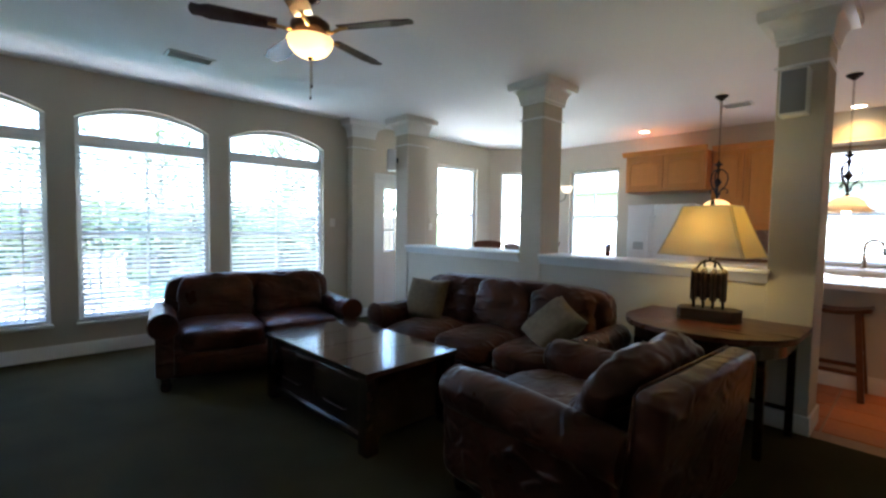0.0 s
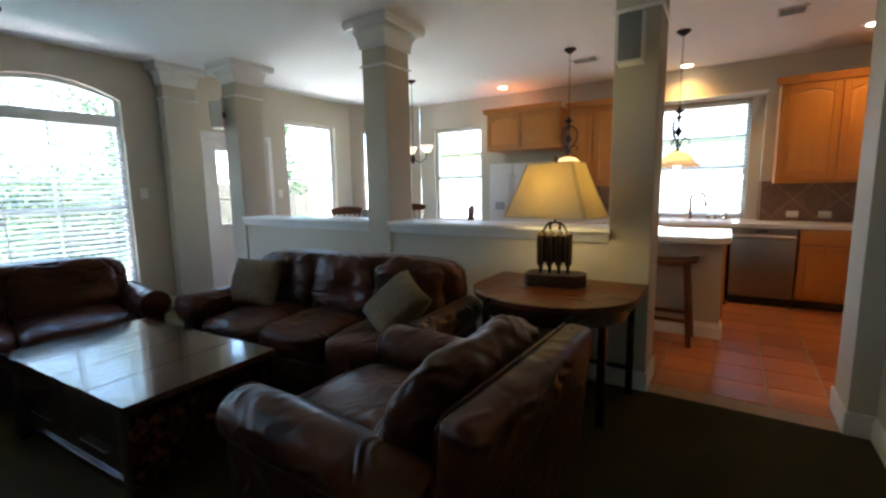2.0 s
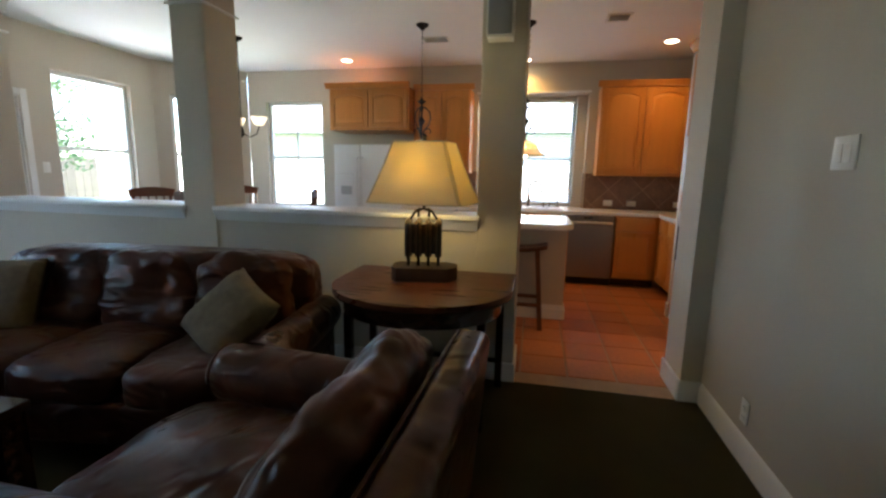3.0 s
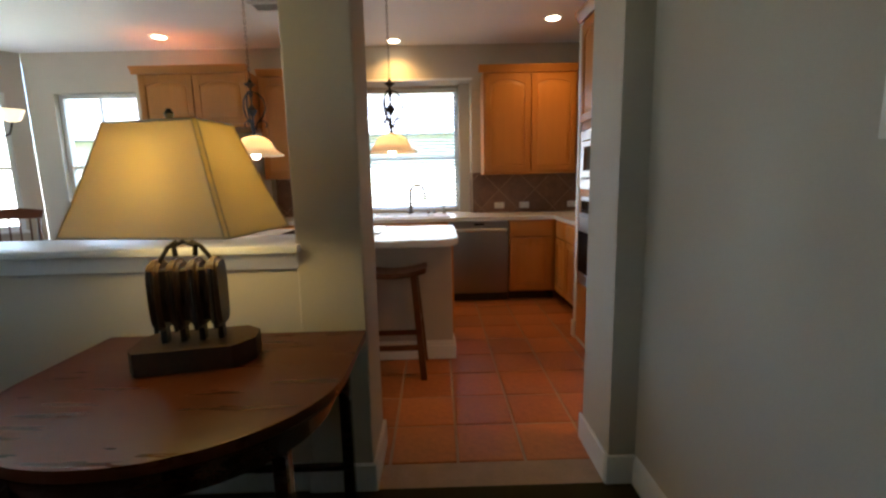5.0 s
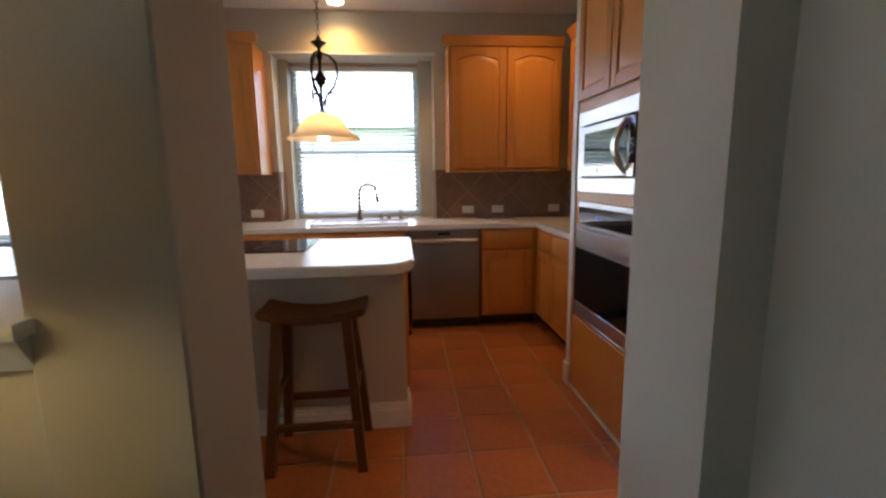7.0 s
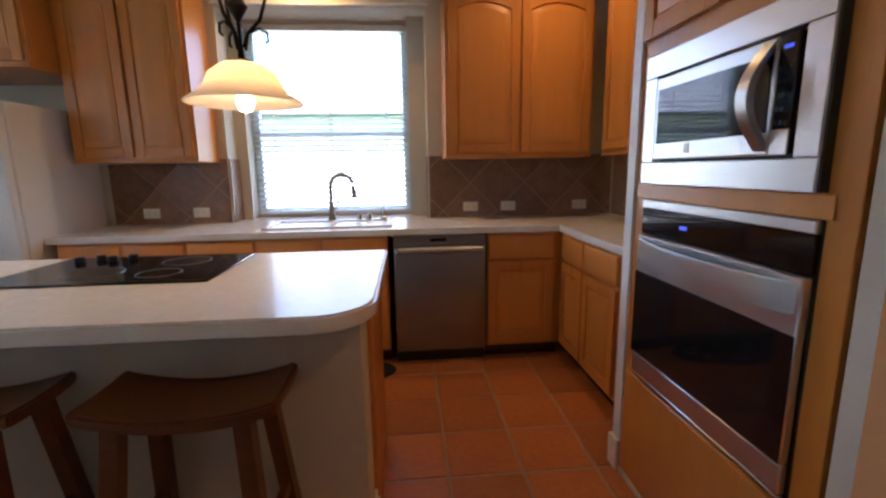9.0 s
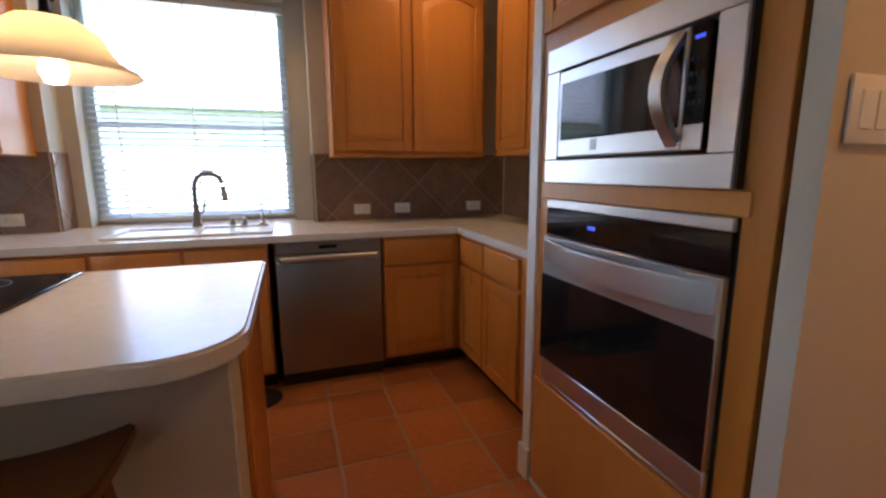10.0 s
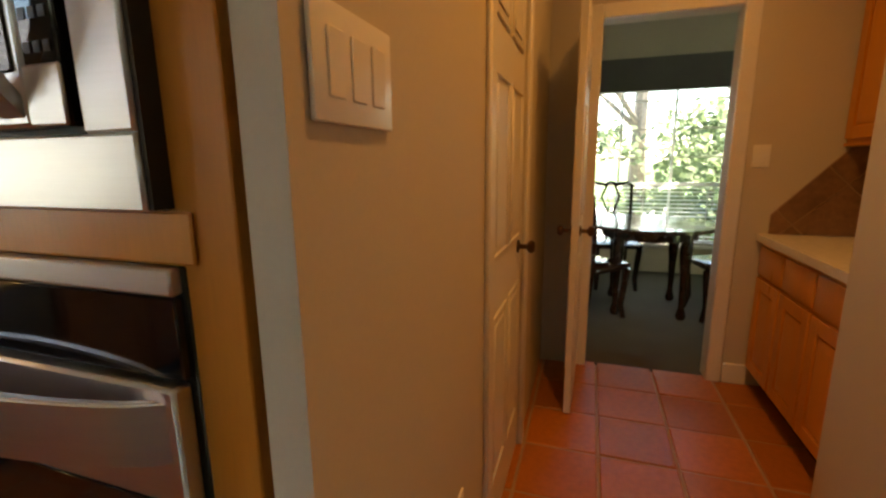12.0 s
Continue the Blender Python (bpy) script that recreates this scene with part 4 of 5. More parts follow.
# ---- kitchen ----
def cab_door(parent, x0, x1, z0, z1, arched=False, name="cabinet_door"):
    """A raised-panel door on a cabinet front at y = 0, facing -y."""
    s = min(0.058, (x1 - x0) * 0.2)
    px0, px1, pz0, pz1 = x0 + s, x1 - s, z0 + s, z1 - s
    rise = min(0.045, (px1 - px0) * 0.14) if arched else 0.0

    def outline(i):
        if arched:
            return [(px0 + i, pz0 + i), (px1 - i, pz0 + i)] + arch(px0 + i, px1 - i, pz1 - rise - i, pz1 - i, 10)[::-1]
        return [(px0 + i, pz0 + i), (px1 - i, pz0 + i), (px1 - i, pz1 - i), (px0 + i, pz1 - i)]

    # backing board, stiles and rails
    bm = bx((x0 + 0.002, -0.011, z0 + 0.002), (x1 - 0.002, -0.001, z1 - 0.002))
    add_box(bm, (x0, -0.021, z0), (px0, -0.001, z1), 0.003), add_box(bm, (px1, -0.021, z0), (x1, -0.001, z1), 0.003)
    add_box(bm, (px0, -0.021, z0), (px1, -0.0015, pz0), 0.003)
    top = arch(px0, px1, pz1 - rise, pz1, 10) if arched else [(px0, pz1), (px1, pz1)]
    add_poly(bm, top + [(px1, z1), (px0, z1)], "y", -0.021, -0.0015)
    d = part(name, bm, MAPLE, parent)
    # raised field behind a groove
    bm = bm_new()
    rings = [[bm.verts.new((x, y, z)) for x, z in outline(i)] for i, y in ((0.002, -0.0112), (0.010, -0.0115), (0.012, -0.0150), (0.042, -0.0225), (0.046, -0.0225))]
    n = len(rings[0])
    for u, v in zip(rings, rings[1:]):
        for k in range(n):
            bm.faces.new((u[k], u[(k + 1) % n], v[(k + 1) % n], v[k]))
    bm.faces.new(rings[-1])
    bmesh.ops.recalc_face_normals(bm, faces=list(bm.faces))
    part("raised_panel", bm, MAPLED, d)
    return d


def wall_cabinet(width, depth, z0, z1, doors, at, label, arched=True, crown=True, ends=(0, 0)):
    c = thing("wall_cabinet", label, "cabinet", at, group="maple wall cabinets")
    part("cabinet_body", bx((0, 0, z0), (width, depth, z1), 0.002), MAPLE, c)
    x = 0.012
    w = (width - 0.024) / doors
    for k in range(doors):
        cab_door(c, x + k * w + 0.008, x + (k + 1) * w - 0.008, z0 + 0.02, z1 - 0.03, arched)
    part("bottom_rail", bx((-0.002, -0.012, z0 - 0.014), (width + 0.002, depth, z0 + 0.001), 0.003), MAPLE, c)
    if crown:
        part("crown_moulding", poly([(0.0, z1 - 0.01), (-0.018, z1 - 0.01), (-0.024, z1 + 0.015), (-0.05, z1 + 0.045), (-0.055, z1 + 0.06), (0.02, z1 + 0.06)], "x", -ends[0], width + ends[1]), MAPLE, c)
    return c


def base_cabinet(width, depth, cells, at, label, name="base_cabinet", h=0.875):
    """cells: (x0, x1, drawer) along the front."""
    c = thing(name, label, "cabinet", at, group="maple base cabinets")
    part("cabinet_body", bx((0, 0, 0.10), (width, depth, h), 0.002), MAPLE, c)
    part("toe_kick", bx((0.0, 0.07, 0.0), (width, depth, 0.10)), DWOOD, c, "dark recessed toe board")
    for x0, x1, drawer in cells:
        top = h - 0.02
        if drawer:
            part("drawer_front", bx((x0 + 0.01, -0.020, top - 0.15), (x1 - 0.01, -0.001, top), 0.006, 2), MAPLED, c)
            top -= 0.17
        cab_door(c, x0 + 0.01, x1 - 0.01, 0.125, top)
    return c


# back run
FY = 3.40
base_cabinet(0.74, SINKY - FY - 0.003, [(0, 0.37, True), (0.37, 0.74, True)], pose(4.04, FY, 0), "maple base cabinet with drawers next to the refrigerator")
base_cabinet(1.235, SINKY - FY - 0.003, [(0, 0.41, True), (0.41, 0.82, True), (0.82, 1.235, True)], pose(4.785, FY, 0), "maple sink base cabinet below the window")
base_cabinet(0.50, SINKY - FY - 0.003, [(0.0, 0.46, True)], pose(6.665, FY, 0), "maple corner base cabinet beside the dishwasher")
# right run, facing west
base_cabinet(1.0, 0.595, [(0.02, 0.38, True), (0.38, 0.80, True)], pose(7.17, 3.385, 0, 0, 0, -90), "maple base cabinets along the side wall")

ctop = thing("worktop", "white laminate kitchen worktop in an L shape", "worktop", kind="")
ol = [(4.0, FY - 0.03), (7.14, FY - 0.03), (7.14, 2.288), (7.775, 2.288), (7.775, SINKY - 0.003), (6.32, SINKY - 0.003), (6.32, AY - 0.003), (4.86, AY - 0.003), (4.86, SINKY - 0.003), (4.0, SINKY - 0.003)]
part("slab", poly(ol, "z", 0.877, 0.917), COUNTER, ctop)

# dishwasher
dw = thing("dishwasher", "brushed steel dishwasher with a bar handle", "dishwasher", pose(6.055, FY - 0.012, 0))
part("door_panel", bx((0.004, -0.014, 0.095), (0.598, 0.012, 0.80), 0.006, 2), DSTEEL, dw)
part("control_strip", bx((0.004, -0.012, 0.803), (0.598, 0.012, 0.872), 0.004), DSTEEL, dw)
part("display", bx((0.24, -0.0135, 0.83), (0.34, -0.0118, 0.85)), BLACKG, dw)
part("bar_handle", tube([(0.03, -0.012, 0.775), (0.035, -0.045, 0.78), (0.30, -0.055, 0.785), (0.565, -0.045, 0.78), (0.57, -0.012, 0.775)], 0.018, 10), STEEL, dw, "curved steel bar handle")
part("toe_panel", bx((0.004, 0.045, 0.0), (0.598, 0.06, 0.093)), BLACKP, dw, "black toe panel")
part("tub", bx((0.006, 0.013, 0.095), (0.596, 0.55, 0.87)), BLACKP, dw)

# sink, faucet and its companions
sk = thing("sink", "white double-bowl sink set in the worktop", "sink", pose(5.63, 3.76, 0.917))
bm = bm_new()
for a, b in (((-0.42, -0.27), (0.42, -0.235)), ((-0.42, 0.10), (0.42, 0.16)), ((-0.42, -0.235), (-0.385, 0.10)), ((0.385, -0.235), (0.42, 0.10)), ((-0.02, -0.235), (0.02, 0.10))):
    add_box(bm, (a[0], a[1], 0.0005), (b[0], b[1], 0.012), 0.004, 2)
part("rim", bm, APPL, sk)
for s in (-1, 1):
    part("bowl", bx((s * 0.2025 - 0.182, -0.234, 0.0004), (s * 0.2025 + 0.182, 0.099, 0.003)), APPL, sk)
    part("drain", lathe([(0.002, 0.003), (0.04, 0.003), (0.04, 0.006), (0.03, 0.005)], 16, (s * 0.2, -0.07, 0)), CHROME, sk)
fa = thing("faucet", "tall satin nickel gooseneck kitchen faucet", "faucet", pose(5.60, 3.895, 0.93, 0, 0, 20))
part("base", lathe([(0.030, 0), (0.030, 0.012), (0.022, 0.03), (0.019, 0.12), (0.016, 0.14)], 18), NICKEL, fa)
arcp = [(0, 0, 0.13), (0, 0, 0.22)] + [(0.0 + 0.075 - 0.075 * math.cos(a), -0.5 * (0.075 - 0.075 * math.cos(a)), 0.24 + 0.09 * math.sin(a)) for a in [math.pi * k / 12 for k in range(0, 12)]]
part("neck", tube(arcp, 0.015, 10), NICKEL, fa)
part("spray_head", tube([(0.147, -0.073, 0.25), (0.152, -0.076, 0.20), (0.156, -0.078, 0.155)], 0.014, 10, 0.021), NICKEL, fa)
part("lever", tube([(0.02, 0, 0.08), (0.045, 0.0, 0.10), (0.055, 0, 0.16)], 0.008, 8), NICKEL, fa)
sp = thing("soap_dispenser", "satin nickel soap dispenser beside the faucet", "dispenser", pose(5.98, 3.88, 0.93))
part("body", lathe([(0.022, 0), (0.022, 0.01), (0.012, 0.02), (0.012, 0.07)], 14), CHROME, sp)
part("spout", tube([(0, 0, 0.07), (0, 0, 0.16), (0.0, -0.02, 0.175), (0.0, -0.06, 0.168)], 0.005, 8), CHROME, sp)
for xx in (5.80, 5.87):
    solid("sink_button", lathe([(0.02, 0), (0.02, 0.012), (0.012, 0.03), (0.014, 0.045), (0.004, 0.05)], 14), CHROME, "small round satin nickel sink fitting", "sink fitting", at=pose(xx, 3.885, 0.93))

# upper cabinets
wall_cabinet(1.11, 0.55, 1.91, 2.44, 2, pose(2.92, 3.45, 0), "two-door maple cabinet above the refrigerator", ends=(0.05, 0))
wall_cabinet(0.765, 0.327, 1.372, 2.44, 2, pose(4.035, 3.67, 0), "tall two-door maple wall cabinet", ends=(0, 0.05))
wall_cabinet(1.02, 0.327, 1.372, 2.44, 2, pose(6.43, 3.67, 0), "tall two-door maple wall cabinet beside the window", ends=(0.05, 0.0))
wall_cabinet(1.20, 0.327, 1.372, 2.44, 3, pose(7.45, 3.46, 0, 0, 0, -90), "tall maple wall cabinets on the side wall")

# backsplash of diagonal tiles
def splash(x0, x1, z0, z1, at, seedn, cut=None):
    b = thing("backsplash", "brown stone tile backsplash laid on the diagonal", "", at, kind="structure")
    if cut:
        part("grout", poly([(x0, z0), (x1, z0), (x1, z1), (x0 + cut[0], z1), (x0, z1 - cut[1])], "y", -0.006, 0), GROUT, b)
    else:
        part("grout", bx((x0, -0.006, z0), (x1, 0, z1)), GROUT, b)
    t = 0.30
    rows = int((x1 - x0 + z1 - z0) / t) + 3
    c, s = math.cos(radians(45)), math.sin(radians(45))
    for i in range(-rows, rows):
        for j in range(-rows, rows):
            quad = [((u + i) * t, (v + j) * t) for u, v in ((0.012, 0.012), (0.988, 0.012), (0.988, 0.988), (0.012, 0.988))]
            pts = [(x0 + 0.1 + a * c - bb * s, z0 + 0.05 + a * s + bb * c) for a, bb in quad]
            for axis, lim, sign in ((0, x0 + 0.001, 1), (0, x1 - 0.001, -1), (1, z0 + 0.001, 1), (1, z1 - 0.001, -1)):
                out = []
                for k in range(len(pts)):
                    p, q = pts[k], pts[(k + 1) % len(pts)]
                    ip, iq = (p[axis] - lim) * sign >= 0, (q[axis] - lim) * sign >= 0
                    if ip:
                        out.append(p)
                    if ip != iq:
                        f = (lim - p[axis]) / (q[axis] - p[axis])
                        out.append((p[0] + f * (q[0] - p[0]), p[1] + f * (q[1] - p[1])))
                pts = out
                if len(pts) < 3:
                    break
            if cut and len(pts) >= 3:
                def below(p):
                    return (p[0] - x0) * cut[1] / cut[0] + (z1 - cut[1]) - p[1] - 0.004
                out = []
                for k in range(len(pts)):
                    p, q = pts[k], pts[(k + 1) % len(pts)]
                    u, v = below(p), below(q)
                    if u >= 0:
                        out.append(p)
                    if (u >= 0) != (v >= 0):
                        out.append((p[0] + u / (u - v) * (q[0] - p[0]), p[1] + u / (u - v) * (q[1] - p[1])))
                pts = out
            if len(pts) >= 3:
                area = abs(sum(pts[k][0] * pts[(k + 1) % len(pts)][1] - pts[(k + 1) % len(pts)][0] * pts[k][1] for k in range(len(pts)))) / 2
                if area > 0.0008:
                    part("tile", poly(pts, "y", -0.010, -0.005), SPLASH, b)


splash(4.03, 4.855, 0.918, 1.385, pose(0, SINKY, 0), 1)
splash(6.33, 7.765, 0.918, 1.385, pose(0, SINKY, 0), 2)
splash(0, 1.2, 0.918, 1.385, pose(7.78, 3.98, 0, 0, 0, -90), 3)
splash(4.87, 4.935, 0.918, 1.385, pose(0, AY, 0), 4)
splash(6.195, 6.315, 0.918, 1.385, pose(0, AY, 0), 5)
splash(0, 0.31, 0.918, 1.385, pose(6.32, AY, 0, 0, 0, -90), 6)
splash(0, 0.31, 0.918, 1.385, pose(4.86, 4.003, 0, 0, 0, 90), 7)
for xx in (4.29, 4.64, 6.645, 6.94, 7.51):
    outlet(pose(xx, SINKY - 0.011, 0.998))

# refrigerator
fr = thing("refrigerator", "white side-by-side refrigerator with a water dispenser", "refrigerator", pose(3.07, 3.22, 0))
part("body", bx((0, 0.055, 0.02), (0.92, 0.75, 1.69), 0.008), APPL, fr)
for x0, x1 in ((0.003, 0.365), (0.372, 0.917)):
    part("refrigerator_door", bx((x0, 0, 0.06), (x1, 0.05, 1.70), 0.012, 3), APPL, fr)
for xx in (0.335, 0.402):
    part("handle", tube([(xx, 0, 0.62), (xx, -0.04, 0.66), (xx, -0.045, 1.1), (xx, -0.04, 1.50), (xx, 0, 1.54)], 0.012, 8), APPL, fr)
dsp = part("dispenser", bx((0.08, -0.004, 1.02), (0.27, 0.004, 1.32), 0.006), APPL, fr)
part("recess", bx((0.10, -0.006, 1.05), (0.25, -0.002, 1.16), 0.004), GREYW, dsp, "grey dispenser recess")

# oven tower, facing west
tw = thing("oven_cabinet", "tall maple cabinet housing microwave and wall oven", "cabinet", pose(TOWX, 2.255, 0, 0, 0, -90))
TW = 0.88
part("cabinet_body", bx((0.02, 0, 0.0), (TW, 0.62, 2.46), 0.002), MAPLE, tw)
part("side_trim", bx((-0.03, -0.012, 0), (0.03, 0.62, 2.46), 0.003), WHITE, tw, "narrow white edge strip")
part("trim_foot", bx((-0.04, -0.026, 0), (0.034, 0.0, 0.14), 0.004), WHITE, tw, "small white base block")
for x0, x1 in ((0.05, 0.435), (0.445, 0.825)):
    cab_door(tw, x0, x1, 1.72, 2.42, True)
part("lower_panel", bx((0.045, -0.014, 0.03), (0.83, -0.001, 0.475), 0.005), MAPLED, tw)
part("toe_trim", bx((0.03, -0.012, 0.0), (0.84, -0.001, 0.025)), WHITE, tw)
part("mid_rail", bx((0.045, -0.006, 1.168), (0.83, -0.001, 1.222), 0.002), MAPLED, tw)
part("crown_moulding", poly([(0.0, 2.45), (-0.018, 2.45), (-0.05, 2.50), (-0.055, 2.52), (0.02, 2.52)], "x", -0.02, TW), MAPLE, tw)

mw = thing("microwave", "built-in stainless microwave with a large curved handle", "microwave", pose(TOWX + 0.018, 2.155, 1.223, 0, 0, -90))
W, H = 0.70, 0.43
bm = bm_new()
for a, b in (((0, 0), (W, 0.075)), ((0, H - 0.075), (W, H)), ((0, 0.075), (0.072, H - 0.075)), ((W - 0.066, 0.075), (W, H - 0.075))):
    add_box(bm, (a[0], -0.045, a[1]), (b[0], 0.01, b[1]), 0.003)
part("trim_kit", bm, STEEL, mw, "wide brushed steel surround")
part("case_side", bx((W - 0.001, -0.040, 0.002), (W + 0.006, 0.0, H - 0.002)), BLACKP, mw)
part("cavity", bx((0.055, -0.02, 0.07), (W - 0.07, 0.0, H - 0.07)), BLACKP, mw)
md = part("microwave_door", bx((0.080, -0.050, 0.083), (0.570, -0.022, H - 0.083), 0.004), STEEL, mw)
part("door_window", bx((0.095, -0.0525, 0.135), (0.560, -0.0485, H - 0.12), 0.002), BLACKG, md, "dark reflective glass")
part("control_panel", bx((0.573, -0.050, 0.083), (W - 0.074, -0.022, H - 0.083), 0.004), BLACKG, mw, "black glass control panel")
part("lower_strip", bx((0.573, -0.0525, 0.083), (W - 0.074, -0.0485, 0.14), 0.002), STEEL, mw)
part("clock_display", bx((0.588, -0.0512, 0.315), (0.612, -0.0498, 0.323)), LED, mw, "blue clock digits")
for r in range(5):
    for cc in range(3):
        part("key", bx((0.580 + cc * 0.014, -0.0510, 0.15 + r * 0.03), (0.589 + cc * 0.014, -0.0500, 0.160 + r * 0.03)), BLACKP, mw)
bow = [math.sin(math.pi * k / 16) for k in range(17)]
hp = [(-0.05 - 0.062 * s, 0.092 + 0.25 * k / 16) for k, s in enumerate(bow)]
hin = [(-0.05 - 0.046 * s + 0.004, 0.108 + 0.218 * k / 16) for k, s in enumerate(bow)]
part("handle", poly(hp + hin[::-1], "x", 0.528, 0.563), STEEL, md, "bowed flat steel handle")
part("badge", bx((0.25, -0.0515, 0.10), (0.275, -0.0498, 0.13)), DSTEEL, md)

ov = thing("wall_oven", "stainless wall oven with black glass door", "oven", pose(TOWX + 0.018, 2.150, 0.490, 0, 0, -90))
W, H = 0.70, 0.676
part("case", bx((0.0, -0.02, 0), (W + 0.006, 0.02, H), 0.002), BLACKP, ov)
part("top_trim", bx((0, -0.034, H - 0.03), (W, -0.018, H), 0.003), STEEL, ov)
part("control_panel", bx((0, -0.032, H - 0.122), (W, -0.019, H - 0.031), 0.002), BLACKG, ov, "black glass control panel")
part("clock_display", bx((0.23, -0.0335, H - 0.082), (0.265, -0.0315, H - 0.070)), LED, ov, "blue clock digits")
od = part("oven_door", bx((0.002, -0.045, 0.094), (W - 0.002, -0.020, H - 0.126), 0.004), STEEL, ov)
part("door_glass", bx((0.004, -0.0475, 0.097), (W - 0.004, -0.0435, H - 0.262), 0.002), BLACKG, od, "black oven glass")
bow = [math.sin(math.pi * k / 20) ** 0.7 for k in range(21)]
ho = [(0.015 + (W - 0.03) * k / 20, -0.045 - 0.058 * s) for k, s in enumerate(bow)]
hi = [(0.03 + (W - 0.06) * k / 20, -0.043 - 0.044 * s) for k, s in enumerate(bow)]
hb = poly(ho + hi[::-1], "z", H - 0.215, H - 0.140)
bmesh.ops.bevel(hb, geom=[e for e in hb.edges if abs(e.verts[0].co.z - e.verts[1].co.z) < 1e-6], offset=0.003, segments=2, affect="EDGES")
part("handle", hb, STEEL, od, "wide bowed flat steel handle")
part("vent_panel", bx((0.002, -0.040, 0.014), (W - 0.002, -0.020, 0.092), 0.004), STEEL, ov)
part("bottom_strip", bx((0.002, -0.036, 0.0), (W - 0.002, -0.020, 0.010), 0.003), STEEL, ov)

# island
isl = thing("island", "kitchen island with beige base and white rounded worktop", "island", pose(0, 0, 0))
part("base", bx((3.3, 1.88, 0), (6.0, 2.56, 0.862), 0.004), WALL, isl)
part("end_panel", bx((6.0, 2.05, 0.02), (6.018, 2.56, 0.862), 0.003), MAPLE, isl, "maple end panel")
bm = bx((3.28, 1.862, 0), (6.02, 1.88, 0.105), 0.004)
add_box(bm, (3.28, 1.868, 0.105), (6.014, 1.88, 0.125), 0.004), add_box(bm, (3.28, 1.873, 0.125), (6.008, 1.88, 0.142), 0.003)
add_box(bm, (6.0, 1.88, 0), (6.02, 2.05, 0.105), 0.004), add_box(bm, (6.0, 1.88, 0.105), (6.012, 2.05, 0.135), 0.004)
part("base_moulding", bm, WHITE, isl, "white base moulding")
pts = [(3.2, 1.70), (5.88, 1.70)] + [(5.88 + 0.17 * math.sin(a), 1.87 - 0.17 * math.cos(a)) for a in [math.pi / 2 * k / 10 for k in range(1, 11)]] + [(6.05, 2.66), (3.2, 2.66)]
iw = poly(pts, "z", 0.866, 0.917)
bmesh.ops.bevel(iw, geom=[e for e in iw.edges if abs(e.verts[0].co.z - e.verts[1].co.z) < 1e-6], offset=0.008, segments=2, affect="EDGES")
part("worktop", iw, COUNTER, isl, "white laminate worktop with rounded corner")
ck = thing("cooktop", "black glass cooktop set in the island", "cooktop", pose(4.68, 2.12, 0.9175))
part("glass_plate", bx((0, 0, 0), (0.78, 0.50, 0.008), 0.002), BLACKG, ck)
for k in range(4):
    part("knob", lathe([(0.018, 0.008), (0.02, 0.012), (0.017, 0.03), (0.004, 0.031)], 14, (0.10 + 0.065 * k, 0.40 + 0.03 * (k % 2), 0)), BLACKP, ck)
for cx, cy, cr in ((0.55, 0.36, 0.09), (0.55, 0.14, 0.075), (0.30, 0.17, 0.10)):
    part("burner_ring", tube([(cx + cr * math.cos(a), cy + cr * math.sin(a), 0.0082) for a in [2 * math.pi * j / 36 for j in range(37)]], 0.0012, 5), DSTEEL, ck)
fm = thing("floor_mat", "dark oval mat with cream pattern before the sink", "mat", pose(5.60, 3.30, 0))
part("mat_body", poly([(0.45 * math.cos(a), 0.19 * math.sin(a)) for a in [2 * math.pi * k / 40 for k in range(40)]], "z", 0.002, 0.012), MATRUG, fm)
for k in range(9):
    a = 2 * math.pi * k / 9
    part("pattern_patch", poly([(0.33 * math.cos(a) + 0.035 * math.cos(b) * (1 + 0.3 * math.sin(3 * b + k)), 0.12 * math.sin(a) + 0.022 * math.sin(b)) for b in [2 * math.pi * j / 12 for j in range(12)]], "z", 0.0115, 0.0135), CREAM, fm, "cream woven patch")


def stool(at):
    s = thing("bar_stool", "wooden saddle-seat stool with splayed legs", "stool", at, group="stools at the island")
    bm = bm_new()
    bmesh.ops.create_grid(bm, x_segments=16, y_segments=10, size=1)
    for v in bm.verts:
        x, y = v.co.x * 0.238, v.co.y * 0.118
        if abs(v.co.y) > 0.99:
            x *= 0.985
        v.co = (x, y, 0.712 + 0.038 * (x / 0.238) ** 2 - 0.006 * (1 - (y / 0.118) ** 2))
    bmesh.ops.solidify(bm, geom=list(bm.faces), thickness=0.035)
    bmesh.ops.bevel(bm, geom=[e for e in bm.edges if e.is_manifold and e.calc_face_angle(0) > 1.2], offset=0.007, segments=2, affect="EDGES")
    part("seat", bm, STOOLW, s, "dished wooden seat")
    for sx in (-1, 1):
        for sy in (-1, 1):
            top, bot = Vector((sx * 0.150, sy * 0.085, 0.705)), Vector((sx * 0.205, sy * 0.165, 0.0))
            bm = bm_new()
            t = 0.021
            vs = [bm.verts.new(p + Vector((a * t, b * t, 0))) for p in (bot, top) for a, b in ((-1, -1), (1, -1), (1, 1), (-1, 1))]
            for f in ((0, 1, 2, 3), (4, 5, 6, 7), (0, 1, 5, 4), (1, 2, 6, 5), (2, 3, 7, 6), (3, 0, 4, 7)):
                bm.faces.new([vs[i] for i in f])
            bmesh.ops.recalc_face_normals(bm, faces=list(bm.faces))
            part("leg", bm, STOOLW, s)
    for sy in (-1, 1):
        part("rung", bx((-0.19, sy * 0.150 - 0.012, 0.20), (0.19, sy * 0.150 + 0.012, 0.235), 0.003), STOOLW, s)
    for sx in (-1, 1):
        part("rung", bx((sx * 0.177 - 0.012, -0.13, 0.335), (sx * 0.177 + 0.012, 0.13, 0.37), 0.003), STOOLW, s)
    return s


